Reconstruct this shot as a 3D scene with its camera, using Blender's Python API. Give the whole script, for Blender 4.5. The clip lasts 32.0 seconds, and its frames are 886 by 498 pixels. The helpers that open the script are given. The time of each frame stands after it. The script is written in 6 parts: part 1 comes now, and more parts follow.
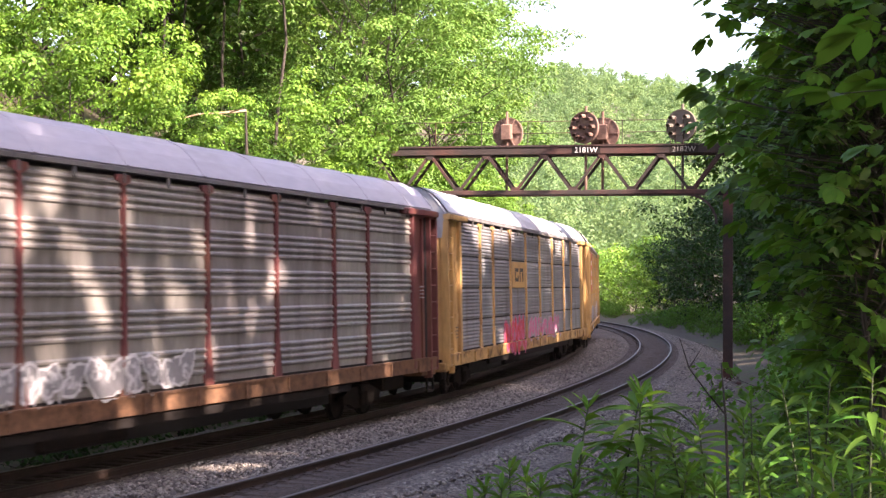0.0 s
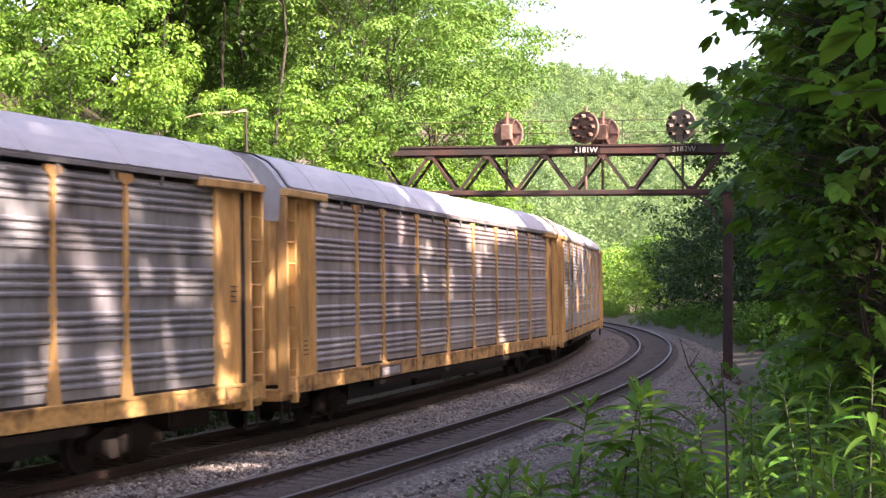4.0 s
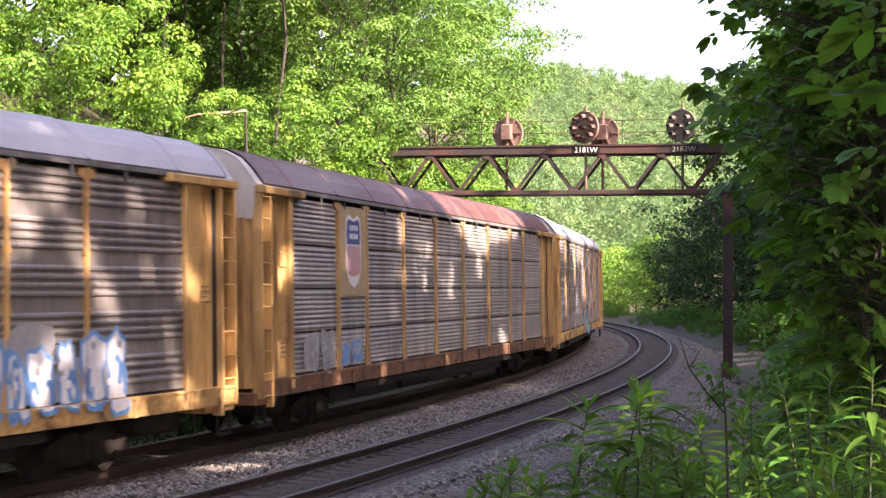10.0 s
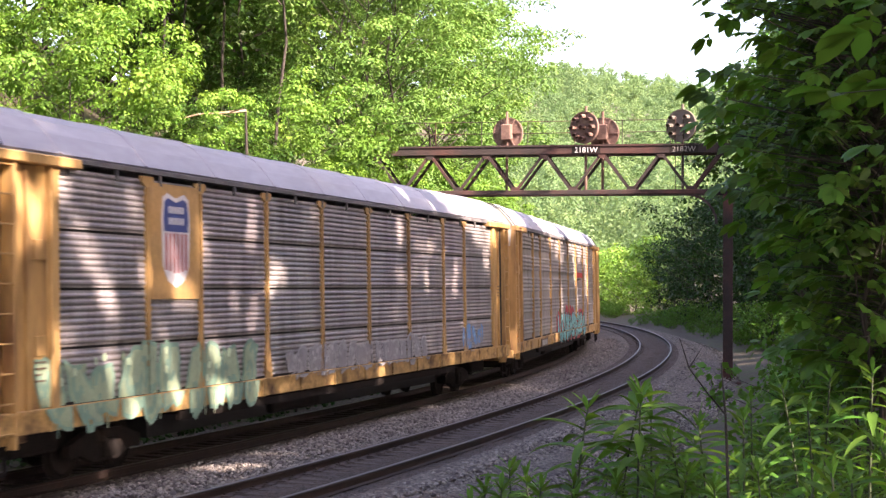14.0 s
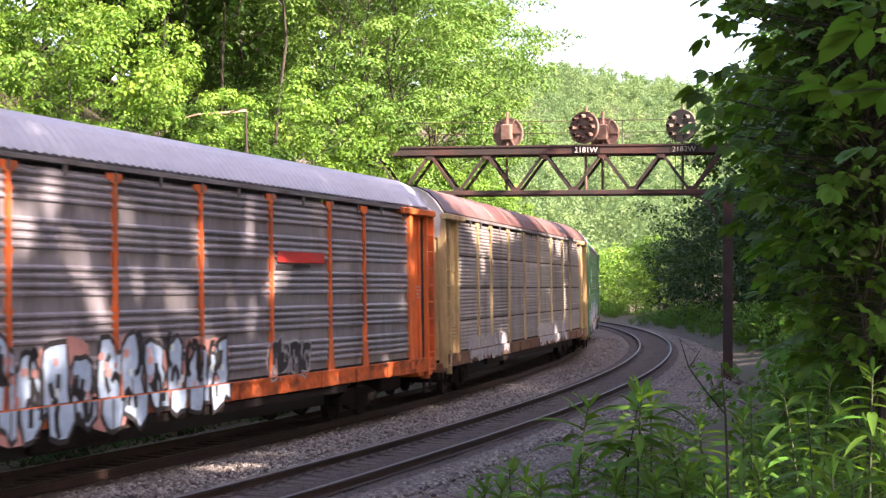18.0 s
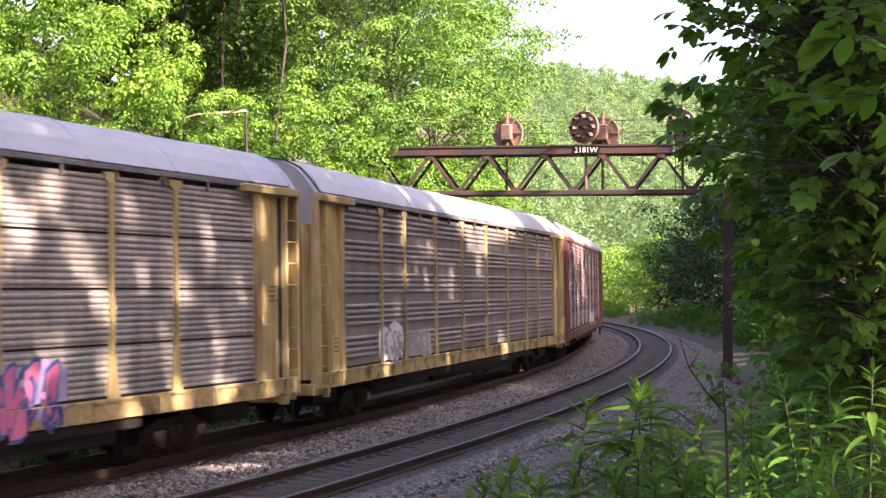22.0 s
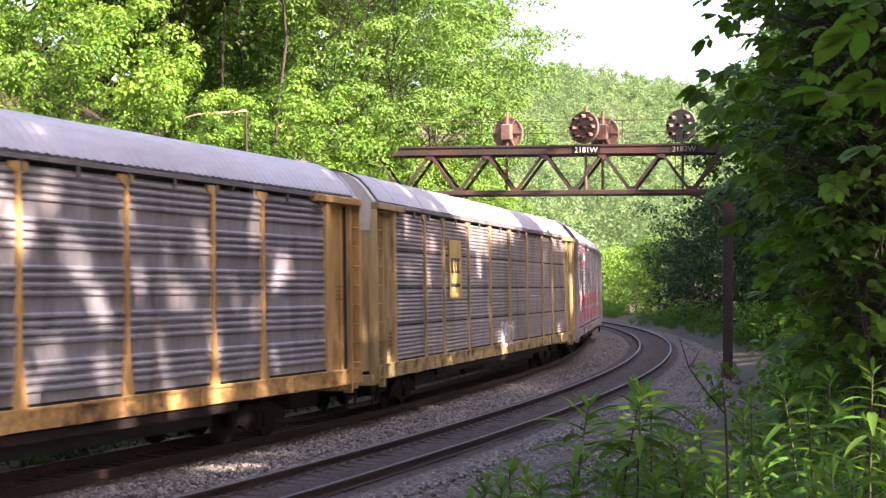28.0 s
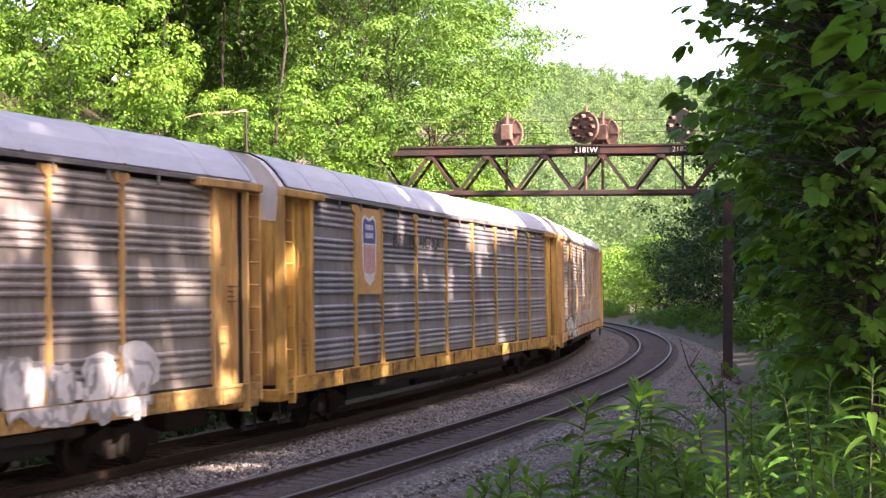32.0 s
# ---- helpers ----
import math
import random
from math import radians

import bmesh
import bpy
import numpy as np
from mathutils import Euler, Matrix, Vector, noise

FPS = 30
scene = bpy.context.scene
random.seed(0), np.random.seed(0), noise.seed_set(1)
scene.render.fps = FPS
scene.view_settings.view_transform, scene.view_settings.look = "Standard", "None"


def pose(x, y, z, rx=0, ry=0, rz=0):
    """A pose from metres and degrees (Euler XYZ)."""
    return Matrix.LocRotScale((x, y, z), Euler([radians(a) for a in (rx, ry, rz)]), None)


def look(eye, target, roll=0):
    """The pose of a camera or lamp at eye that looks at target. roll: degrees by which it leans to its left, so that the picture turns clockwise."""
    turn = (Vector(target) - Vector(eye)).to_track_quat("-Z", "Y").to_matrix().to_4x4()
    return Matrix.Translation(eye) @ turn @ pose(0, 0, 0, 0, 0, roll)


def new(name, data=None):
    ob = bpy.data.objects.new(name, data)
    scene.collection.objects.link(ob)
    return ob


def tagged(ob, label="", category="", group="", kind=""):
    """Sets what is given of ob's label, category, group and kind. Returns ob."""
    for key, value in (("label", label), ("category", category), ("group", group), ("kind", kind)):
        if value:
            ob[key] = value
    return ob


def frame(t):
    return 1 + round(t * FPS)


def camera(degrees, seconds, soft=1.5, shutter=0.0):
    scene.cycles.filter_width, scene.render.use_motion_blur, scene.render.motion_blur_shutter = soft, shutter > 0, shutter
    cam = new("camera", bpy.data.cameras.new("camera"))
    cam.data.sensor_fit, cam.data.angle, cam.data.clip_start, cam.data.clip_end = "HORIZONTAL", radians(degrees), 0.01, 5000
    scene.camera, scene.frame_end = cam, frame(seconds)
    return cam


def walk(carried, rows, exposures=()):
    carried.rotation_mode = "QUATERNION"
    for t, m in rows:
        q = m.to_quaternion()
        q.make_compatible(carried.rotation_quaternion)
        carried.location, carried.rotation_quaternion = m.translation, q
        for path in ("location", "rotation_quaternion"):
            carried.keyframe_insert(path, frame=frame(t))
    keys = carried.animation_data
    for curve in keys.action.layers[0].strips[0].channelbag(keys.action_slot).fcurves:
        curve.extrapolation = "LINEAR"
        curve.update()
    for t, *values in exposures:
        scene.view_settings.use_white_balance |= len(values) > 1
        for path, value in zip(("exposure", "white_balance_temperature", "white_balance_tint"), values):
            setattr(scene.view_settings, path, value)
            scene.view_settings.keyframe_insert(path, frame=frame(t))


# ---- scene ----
# The camera stands on a tripod beside the line.
cam = camera(31.22, 32.0, 1.4, 0.06)
EYE = (0.0, 0.0, 3.01)
VIEW = look(EYE, (0.0, 100.0, 3.01 + 2.238), 0.278)
walk(cam, [(0.0, VIEW), (32.0, VIEW)], [(0.0, 2.41, 7200, 31), (32.0, 2.41, 7200, 31)])

# ---- world, sun ----
SUN_AZ, SUN_EL = radians(128), radians(37)      # azimuth clockwise from the view's +y
world = bpy.data.worlds.new("world")
scene.world = world
world.use_nodes = True
wn = world.node_tree
sky = wn.nodes.new("ShaderNodeTexSky")
sky.sky_type, sky.sun_disc = "NISHITA", False
sky.sun_elevation, sky.sun_rotation = SUN_EL, SUN_AZ
sky.air_density, sky.dust_density, sky.ozone_density = 1.0, 3.0, 1.0
wn.links.new(sky.outputs[0], wn.nodes["Background"].inputs[0])
wn.nodes["Background"].inputs[1].default_value = 0.148
sun = new("sun", bpy.data.lights.new("sun", "SUN"))
sun.data.energy, sun.data.angle, sun.data.color = 5.0, radians(0.75), (1.0, 0.93, 0.80)
TO_SUN = Vector((math.sin(SUN_AZ) * math.cos(SUN_EL), math.cos(SUN_AZ) * math.cos(SUN_EL), math.sin(SUN_EL)))
sun.matrix_world = look((0, 0, 60), Vector((0, 0, 60)) - TO_SUN)

# ---- the line: one curve for both tracks ----
CX, CY, R = -265.2, 115.25, 278.155      # centre and radius of the outer track
PHI0 = -0.2441
PHI_A, PHI_B = PHI0 - 70 / R, PHI0 + 520 / R   # the curve lies between; straight beyond
GAP = 4.48                                # between the tracks' centre lines
CANT = 0.0208


def on_line(s, left=0.0, z=0.0):
    """The place s metres along the line, left metres to the left of the outer track, and the heading's angle."""
    phi = PHI0 + s / R
    p = min(max(phi, PHI_A), PHI_B)
    x, y = CX + (R - left) * math.cos(p), CY + (R - left) * math.sin(p)
    over = (phi - p) * R
    return Vector((x - math.sin(p) * over, y + math.cos(p) * over, z - CANT * left)), p


def from_line(x, y):
    """How far (x, y) lies to the left of the outer track, and along it."""
    a = math.atan2(y - CY, x - CX)
    if a < PHI_A - 2.2:
        a += 2 * math.pi
    best = None
    if PHI_A <= a <= PHI_B:
        best = (R - math.hypot(x - CX, y - CY), (a - PHI0) * R)
    for p, way in ((PHI_A, -1), (PHI_B, 1)):
        ox, oy = CX + R * math.cos(p), CY + R * math.sin(p)
        u = -(x - ox) * math.sin(p) + (y - oy) * math.cos(p)
        v = -((x - ox) * math.cos(p) + (y - oy) * math.sin(p))
        if u * way >= 0 and (best is None or abs(v) < abs(best[0])):
            best = (v, (p - PHI0) * R + u)
    return best or (R, 0.0)


def ease(a, b, x):
    t = min(max((x - a) / (b - a), 0.0), 1.0)
    return t * t * (3 - 2 * t)


def ground_z(x, y):
    d, s = from_line(x, y)
    n = noise.noise((x * 0.05, y * 0.05, 0.3))
    z = -0.85
    if d > 0:
        z += 0.68 * max(d - 9.5, 0) * (1 - 0.55 * ease(25, 110, d)) if d < 130 else 36.9
        z += 1.2 * n * ease(10, 20, d)
    else:
        z += 0.42 * ease(-3.2, -4.6, d)
        z += min(0.42 * max(-d - 6.6, 0), 2.1 + 0.05 * max(-d - 11.6, 0)) * (0.55 + 0.45 * ease(45, 15, abs(s + 45)))
        far = math.hypot(x - 20, y)
        ridge = 84 - 95 * min(max(math.atan2(x, y) - 0.07, 0), 0.4)
        z += ridge * ease(200, 860, far) * ease(-15, -70, d) * ease(150, 260, y) + (4 * n + 6 * noise.noise((x * 0.009, y * 0.009, 2))) * ease(200, 400, far) * ease(-20, -80, d)
    z += 0.12 * noise.noise((x * 0.4, y * 0.4, 0)) * ease(7, 10, abs(d - 2.2))
    return z


# ---- materials ----
def material(name, colour=(0.5, 0.5, 0.5), rough=0.7, metal=0.0, vary=0.25, scale=4.0, grain=40.0, bump=0.15, second=None, own=False,
             island=0.0, stretch=(1, 1, 1), amount=0.5, spec=0.5, through_leaf=0.0, objvary=0.0, cells=0.0):
    """A surface with colour variation at two scales, a second colour in patches, and a fine relief. own: the colour is the object's."""
    m = bpy.data.materials.new(name)
    m.use_nodes = True
    nt = m.node_tree
    nd, lk = nt.nodes, nt.links.new
    b = nd["Principled BSDF"]
    b.inputs["Roughness"].default_value, b.inputs["Metallic"].default_value = rough, metal
    b.inputs["Specular IOR Level"].default_value = spec
    tc, mp, oi = nd.new("ShaderNodeTexCoord"), nd.new("ShaderNodeMapping"), nd.new("ShaderNodeObjectInfo")
    mp.inputs["Scale"].default_value = stretch
    off = nd.new("ShaderNodeVectorMath")
    off.operation = "ADD"
    mul = nd.new("ShaderNodeMath")
    mul.operation, mul.inputs[1].default_value = "MULTIPLY", 37.0
    lk(oi.outputs["Random"], mul.inputs[0])
    lk(tc.outputs["Object"], off.inputs[0])
    lk(mul.outputs[0], off.inputs[1])
    lk(off.outputs[0], mp.inputs[0])
    big, fine = nd.new("ShaderNodeTexNoise"), nd.new("ShaderNodeTexNoise")
    big.inputs["Scale"].default_value, big.inputs["Detail"].default_value = scale, 4.0
    fine.inputs["Scale"].default_value, fine.inputs["Detail"].default_value = grain, 3.0
    lk(mp.outputs[0], big.inputs["Vector"])
    lk(mp.outputs[0], fine.inputs["Vector"])
    base = nd.new("ShaderNodeMix")
    base.data_type = "RGBA"
    if own:
        lk(oi.outputs["Color"], base.inputs[6])
    else:
        base.inputs[6].default_value = (*colour, 1)
    base.inputs[7].default_value = (*(second or [c * 0.5 for c in colour]), 1)
    ramp = nd.new("ShaderNodeMapRange")
    ramp.inputs[1].default_value, ramp.inputs[2].default_value = 0.48, 0.72
    ramp.inputs[3].default_value, ramp.inputs[4].default_value = 0.0, amount
    lk(big.outputs["Fac"], ramp.inputs[0])
    lk(ramp.outputs[0], base.inputs[0])
    value = nd.new("ShaderNodeMapRange")
    value.inputs[1].default_value, value.inputs[2].default_value = 0.25, 0.75
    value.inputs[3].default_value, value.inputs[4].default_value = 1 - vary, 1 + vary
    lk(fine.outputs["Fac"], value.inputs[0])
    hsv = nd.new("ShaderNodeHueSaturation")
    lk(base.outputs[2], hsv.inputs["Color"])
    lk(value.outputs[0], hsv.inputs["Value"])
    last = hsv
    if island or objvary:
        src = oi.outputs["Random"]
        if island:
            geo = nd.new("ShaderNodeNewGeometry")
            src = geo.outputs["Random Per Island"]
        amt = island or objvary
        h2 = nd.new("ShaderNodeHueSaturation")
        r1, r2 = nd.new("ShaderNodeMapRange"), nd.new("ShaderNodeMapRange")
        r1.inputs[3].default_value, r1.inputs[4].default_value = 1 - amt, 1 + amt
        r2.inputs[3].default_value, r2.inputs[4].default_value = 0.5 - 0.06 * amt, 0.5 + 0.05 * amt
        lk(src, r1.inputs[0])
        lk(src, r2.inputs[0])
        lk(r1.outputs[0], h2.inputs["Value"])
        lk(r2.outputs[0], h2.inputs["Hue"])
        lk(hsv.outputs[0], h2.inputs["Color"])
        last = h2
    if cells:
        vo, h4, r4 = nd.new("ShaderNodeTexVoronoi"), nd.new("ShaderNodeHueSaturation"), nd.new("ShaderNodeMapRange")
        vo.inputs["Scale"].default_value = cells
        lk(tc.outputs["Object"], vo.inputs["Vector"])
        r4.inputs[3].default_value, r4.inputs[4].default_value = 0.25, 1.95
        lk(vo.outputs["Color"], r4.inputs[0])
        lk(r4.outputs[0], h4.inputs["Value"])
        lk(last.outputs[0], h4.inputs["Color"])
        last = h4
        bv = nd.new("ShaderNodeBump")
        bv.inputs["Strength"].default_value, bv.inputs["Distance"].default_value, bv.invert = 1.0, 0.04, True
        lk(vo.outputs["Distance"], bv.inputs["Height"])
        lk(bv.outputs[0], b.inputs["Normal"])
    lk(last.outputs[0], b.inputs["Base Color"])
    if bump and not cells:
        bp = nd.new("ShaderNodeBump")
        bp.inputs["Strength"].default_value, bp.inputs["Distance"].default_value = bump, 0.02
        lk(fine.outputs["Fac"], bp.inputs["Height"])
        lk(bp.outputs[0], b.inputs["Normal"])
    if through_leaf:
        tr, mix = nd.new("ShaderNodeBsdfTranslucent"), nd.new("ShaderNodeMixShader")
        h3 = nd.new("ShaderNodeHueSaturation")
        h3.inputs["Value"].default_value, h3.inputs["Hue"].default_value, h3.inputs["Saturation"].default_value = 1.3, 0.485, 1.1
        lk(last.outputs[0], h3.inputs["Color"])
        lk(h3.outputs[0], tr.inputs[0])
        mix.inputs[0].default_value = through_leaf
        lk(b.outputs[0], mix.inputs[1])
        lk(tr.outputs[0], mix.inputs[2])
        lk(mix.outputs[0], nd["Material Output"].inputs[0])
    return m


M_SOIL = material("forest_floor", (0.06, 0.048, 0.032), 0.95, vary=0.35, scale=0.7, grain=9, bump=0.6, second=(0.05, 0.075, 0.02), amount=0.9)
M_BALLAST = material("ballast", (0.108, 0.092, 0.081), 0.95, vary=0.3, scale=0.6, grain=17, bump=1.0, second=(0.10, 0.075, 0.06), amount=0.8, cells=19)
M_STONE = material("ballast_stone", (0.175, 0.157, 0.143), 0.9, vary=0.2, scale=9, grain=60, bump=0.3, island=0.6)
M_TIE = material("creosoted_wood", (0.055, 0.042, 0.036), 0.9, vary=0.35, scale=3, grain=14, bump=0.5, stretch=(8, 1, 1), second=(0.10, 0.08, 0.07), objvary=0.25)
M_RAIL = material("rail_steel", (0.042, 0.028, 0.023), 0.7, 0.3, vary=0.2, scale=3, second=(0.07, 0.04, 0.027))
M_RAILTOP = material("worn_rail_head", (0.13, 0.115, 0.105), 0.5, 0.9, vary=0.1, scale=2, bump=0.05)
M_PAINT = material("weathered_car_paint", rough=0.6, vary=0.16, scale=1.3, grain=7, bump=0.06, second=(0.15, 0.07, 0.035), own=True, amount=0.8, stretch=(1.7, 1.7, 0.4))
M_PANEL = material("galvanised_panel", rough=0.5, metal=0.2, vary=0.22, scale=0.7, grain=5, bump=0.05, second=(0.10, 0.085, 0.08), own=True, amount=0.7, stretch=(2.2, 1, 0.5))
M_ROOF = material("galvanised_roof", rough=0.55, metal=0.15, vary=0.10, scale=0.35, grain=4, bump=0.05, second=(0.26, 0.23, 0.21), own=True, amount=0.35, stretch=(0.5, 2, 1))
# Dark patches are rust and grime; part of the sill's dark tone is shade.
M_SILL = material("grimy_shaded_sill_paint", rough=0.75, vary=0.35, scale=1.7, grain=7, bump=0.1, second=(0.06, 0.026, 0.014), own=True, amount=1.0, stretch=(1.2, 1, 1.5))
M_DARK = material("grimy_underframe", (0.018, 0.015, 0.014), 0.9, vary=0.3, scale=3, second=(0.035, 0.025, 0.018), spec=0.15)
# Grey base stands for the shadow under the eave; the brown patches are grime.
M_EAVE = material("shadow_grey_eave_rail", (0.15, 0.146, 0.148), 0.75, vary=0.25, scale=2, grain=12, bump=0.1, second=(0.06, 0.045, 0.035))
# Near black for real seams, and for painted shade in slots and under cars.
M_GAPDARK = material("seam_and_shade_black", (0.012, 0.012, 0.013), 0.9, vary=0.1)
M_RUST = material("rusted_steel", (0.028, 0.02, 0.018), 0.85, 0.1, vary=0.3, scale=0.5, grain=22, bump=0.3, second=(0.10, 0.036, 0.027), amount=0.85)
M_DIRT = material("oily_ballast", (0.052, 0.037, 0.03), 0.95, vary=0.3, scale=0.7, grain=19, bump=0.9, second=(0.055, 0.042, 0.036), amount=0.8, cells=21)
M_SIGNAL = material("rusted_signal_paint", (0.19, 0.115, 0.088), 0.85, vary=0.3, scale=2.5, grain=20, second=(0.10, 0.05, 0.04), amount=0.9, own=False)
M_BARK = material("bark", (0.034, 0.028, 0.022), 0.95, vary=0.4, scale=3, grain=18, bump=0.8, stretch=(1, 1, 0.25), second=(0.055, 0.049, 0.041))
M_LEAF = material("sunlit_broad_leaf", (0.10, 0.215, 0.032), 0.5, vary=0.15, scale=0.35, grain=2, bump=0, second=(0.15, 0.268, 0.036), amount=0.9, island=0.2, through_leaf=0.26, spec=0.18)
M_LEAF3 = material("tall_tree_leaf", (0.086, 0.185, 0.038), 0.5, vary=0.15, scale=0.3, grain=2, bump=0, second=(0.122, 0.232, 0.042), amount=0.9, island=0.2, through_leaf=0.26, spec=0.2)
# Dark copy of the sunlit leaf: shade is put into its colour.
M_LEAF2 = material("shade_toned_broad_leaf", (0.029, 0.074, 0.011), 0.5, vary=0.15, scale=0.3, grain=2, bump=0, second=(0.05, 0.115, 0.016), island=0.4, through_leaf=0.28, spec=0.18)
# Leaf colour darkened to stand for deep shade, not another kind of tree.
M_SHADE_LEAF = material("shade_darkened_leaf", (0.02, 0.055, 0.012), 0.55, vary=0.15, scale=0.3, grain=2, bump=0, second=(0.035, 0.085, 0.015), island=0.35, through_leaf=0.2, spec=0.15)
M_BROAD = material("large_green_leaf", (0.07, 0.165, 0.026), 0.45, vary=0.12, scale=1.5, grain=5, bump=0, second=(0.095, 0.205, 0.032), amount=0.8, island=0.35, through_leaf=0.5, spec=0.25)
M_WEED = material("weed_leaf", (0.075, 0.185, 0.03), 0.5, vary=0.12, scale=2, grain=6, bump=0, second=(0.095, 0.21, 0.034), island=0.3, through_leaf=0.42, spec=0.18)
# Haze over the far slope is put into this paler, bluer leaf colour.
M_FAR = material("haze_paled_leaf", (0.092, 0.168, 0.066), 0.6, vary=0.2, scale=0.11, grain=0.3, bump=0, second=(0.155, 0.24, 0.085), amount=1.0, island=0.14, through_leaf=0.45, spec=0.3)
M_STEM = material("green_stem", (0.035, 0.05, 0.018), 0.7, vary=0.2)
M_WHITE = material("white_lettering", (0.75, 0.73, 0.70), 0.7, vary=0.12, bump=0)


# ---- mesh tools ----
def mesh_of(name, verts, faces, mats, slots=None, smooth=False):
    me = bpy.data.meshes.new(name)
    me.from_pydata([tuple(v) for v in verts], [], faces)
    for m in (mats if isinstance(mats, (list, tuple)) else [mats]):
        me.materials.append(m)
    if slots is not None:
        me.polygons.foreach_set("material_index", slots)
    if smooth:
        me.polygons.foreach_set("use_smooth", [True] * len(me.polygons))
    me.update()
    return me


class Form:
    """Collects boxes, bars, plates and sweeps into one mesh."""

    def __init__(self):
        self.v, self.f, self.m = [], [], []

    def add(self, verts, faces, slot=0):
        n = len(self.v)
        self.v += [tuple(v) for v in verts]
        self.f += [tuple(i + n for i in f) for f in faces]
        self.m += [slot] * len(faces)
        return self

    def box(self, x0, x1, y0, y1, z0, z1, slot=0, bevel=0.0):
        b = min(bevel, (x1 - x0) / 3, (z1 - z0) / 3, (y1 - y0) / 3)
        if b <= 0:
            v = [(x, y, z) for z in (z0, z1) for x, y in ((x0, y0), (x1, y0), (x1, y1), (x0, y1))]
            return self.add(v, [(3, 2, 1, 0), (4, 5, 6, 7), (0, 1, 5, 4), (1, 2, 6, 5), (2, 3, 7, 6), (3, 0, 4, 7)], slot)
        v = []
        for z, k in ((z0, b), (z0 + b, 0.0), (z1 - b, 0.0), (z1, b)):
            a, c, e, g = x0 + k, x1 - k, y0 + k, y1 - k
            h = b if k == 0 else b * 0.5
            v += [(a + h, e, z), (c - h, e, z), (c, e + h, z), (c, g - h, z), (c - h, g, z), (a + h, g, z), (a, g - h, z), (a, e + h, z)]
        f = [tuple(range(7, -1, -1)), tuple(range(24, 32))]
        for r in range(3):
            for i in range(8):
                j = (i + 1) % 8
                f.append((r * 8 + i, r * 8 + j, r * 8 + 8 + j, r * 8 + 8 + i))
        return self.add(v, f, slot)

    def bar(self, a, b, w, h=None, slot=0, sides=4, up=(0, 0, 1), taper=1.0):
        a, b = Vector(a), Vector(b)
        d = (b - a).normalized()
        u = Vector(up)
        if abs(d.dot(u)) > 0.98:
            u = Vector((1, 0, 0))
        r = d.cross(u).normalized()
        u = r.cross(d).normalized()
        h = h or w
        v = []
        for p, k in ((a, 1.0), (b, taper)):
            for i in range(sides):
                t = 2 * math.pi * (i + 0.5) / sides
                q = 2 ** 0.5 if sides == 4 else 1.0
                v.append(p + r * math.cos(t) * w / 2 * k * q + u * math.sin(t) * h / 2 * k * q)
        f = [tuple(range(sides - 1, -1, -1)), tuple(range(sides, 2 * sides))]
        f += [(i, (i + 1) % sides, sides + (i + 1) % sides, sides + i) for i in range(sides)]
        return self.add(v, f, slot)

    def plate(self, outline, y0, y1, slot=0):
        """A plate with an outline of (x, z), between y0 (the seen side) and y1."""
        n = len(outline)
        v = [(x, y0, z) for x, z in outline] + [(x, y1, z) for x, z in outline]
        f = [tuple(range(n)), tuple(range(2 * n - 1, n - 1, -1))]
        f += [((i + 1) % n, i, n + i, n + (i + 1) % n) for i in range(n)]
        return self.add(v, f, slot)

    def sweep(self, profile, stations, slot=0, closed=True, caps=True):
        """A profile of (across, up) along stations of (place, across, up)."""
        n = len(profile)
        v = []
        for p, a, u in stations:
            v += [p + a * c + u * h for c, h in profile]
        f = []
        m = n if closed else n - 1
        for k in range(len(stations) - 1):
            for i in range(m):
                j = (i + 1) % n
                f.append((k * n + i, k * n + j, k * n + n + j, k * n + n + i))
        if caps and closed:
            f += [tuple(range(n - 1, -1, -1)), tuple(range(len(v) - n, len(v)))]
        return self.add(v, f, slot)

    def mesh(self, name, mats, smooth=False):
        return mesh_of(name, self.v, self.f, mats, self.m, smooth)


def put(name, me, parent=None, at=(0, 0, 0), colour=None, label=""):
    """Links a mesh as one object, under a thing or a part."""
    ob = new(name, me)
    ob.parent = parent
    ob.matrix_basis = at if isinstance(at, Matrix) else Matrix.Translation(at)
    if colour:
        ob.color = (*colour, 1)
    return tagged(ob, label) if label else ob


def thing(name, label, category, at=None, group="", kind=""):
    ob = tagged(new(name), label, category, group, kind)
    ob.empty_display_size = 0.3
    if at is not None:
        ob.matrix_basis = at
    return ob


# ---- ground ----
def build_ground():
    radii = [0.0]
    r, step = 0.0, 0.9
    while r < 2600:
        r += step
        step *= 1.045
        radii.append(r)
    count = 180
    v, f = [(0, 0, ground_z(0, 0))], []
    for r in radii[1:]:
        for i in range(count):
            a = 2 * math.pi * i / count
            x, y = r * math.sin(a), r * math.cos(a)
            v.append((x, y, ground_z(x, y)))
    for i in range(count):
        f.append((0, 1 + (i + 1) % count, 1 + i))
    for k in range(len(radii) - 2):
        a, b = 1 + k * count, 1 + (k + 1) * count
        for i in range(count):
            j = (i + 1) % count
            f.append((a + i, a + j, b + j, b + i))
    tagged(put("ground", mesh_of("ground", v, f, M_SOIL, smooth=True)), "brown leaf-littered valley ground rising into wooded hillsides", "ground", kind="structure")


def stations(s0, s1, step, left):
    out = []
    n = max(int((s1 - s0) / step), 1)
    for i in range(n + 1):
        s = s0 + (s1 - s0) * i / n
        p, a = on_line(s, left)
        out.append((p, Vector((-math.cos(a), -math.sin(a), -CANT)).normalized(), Vector((0, 0, 1))))
    return out


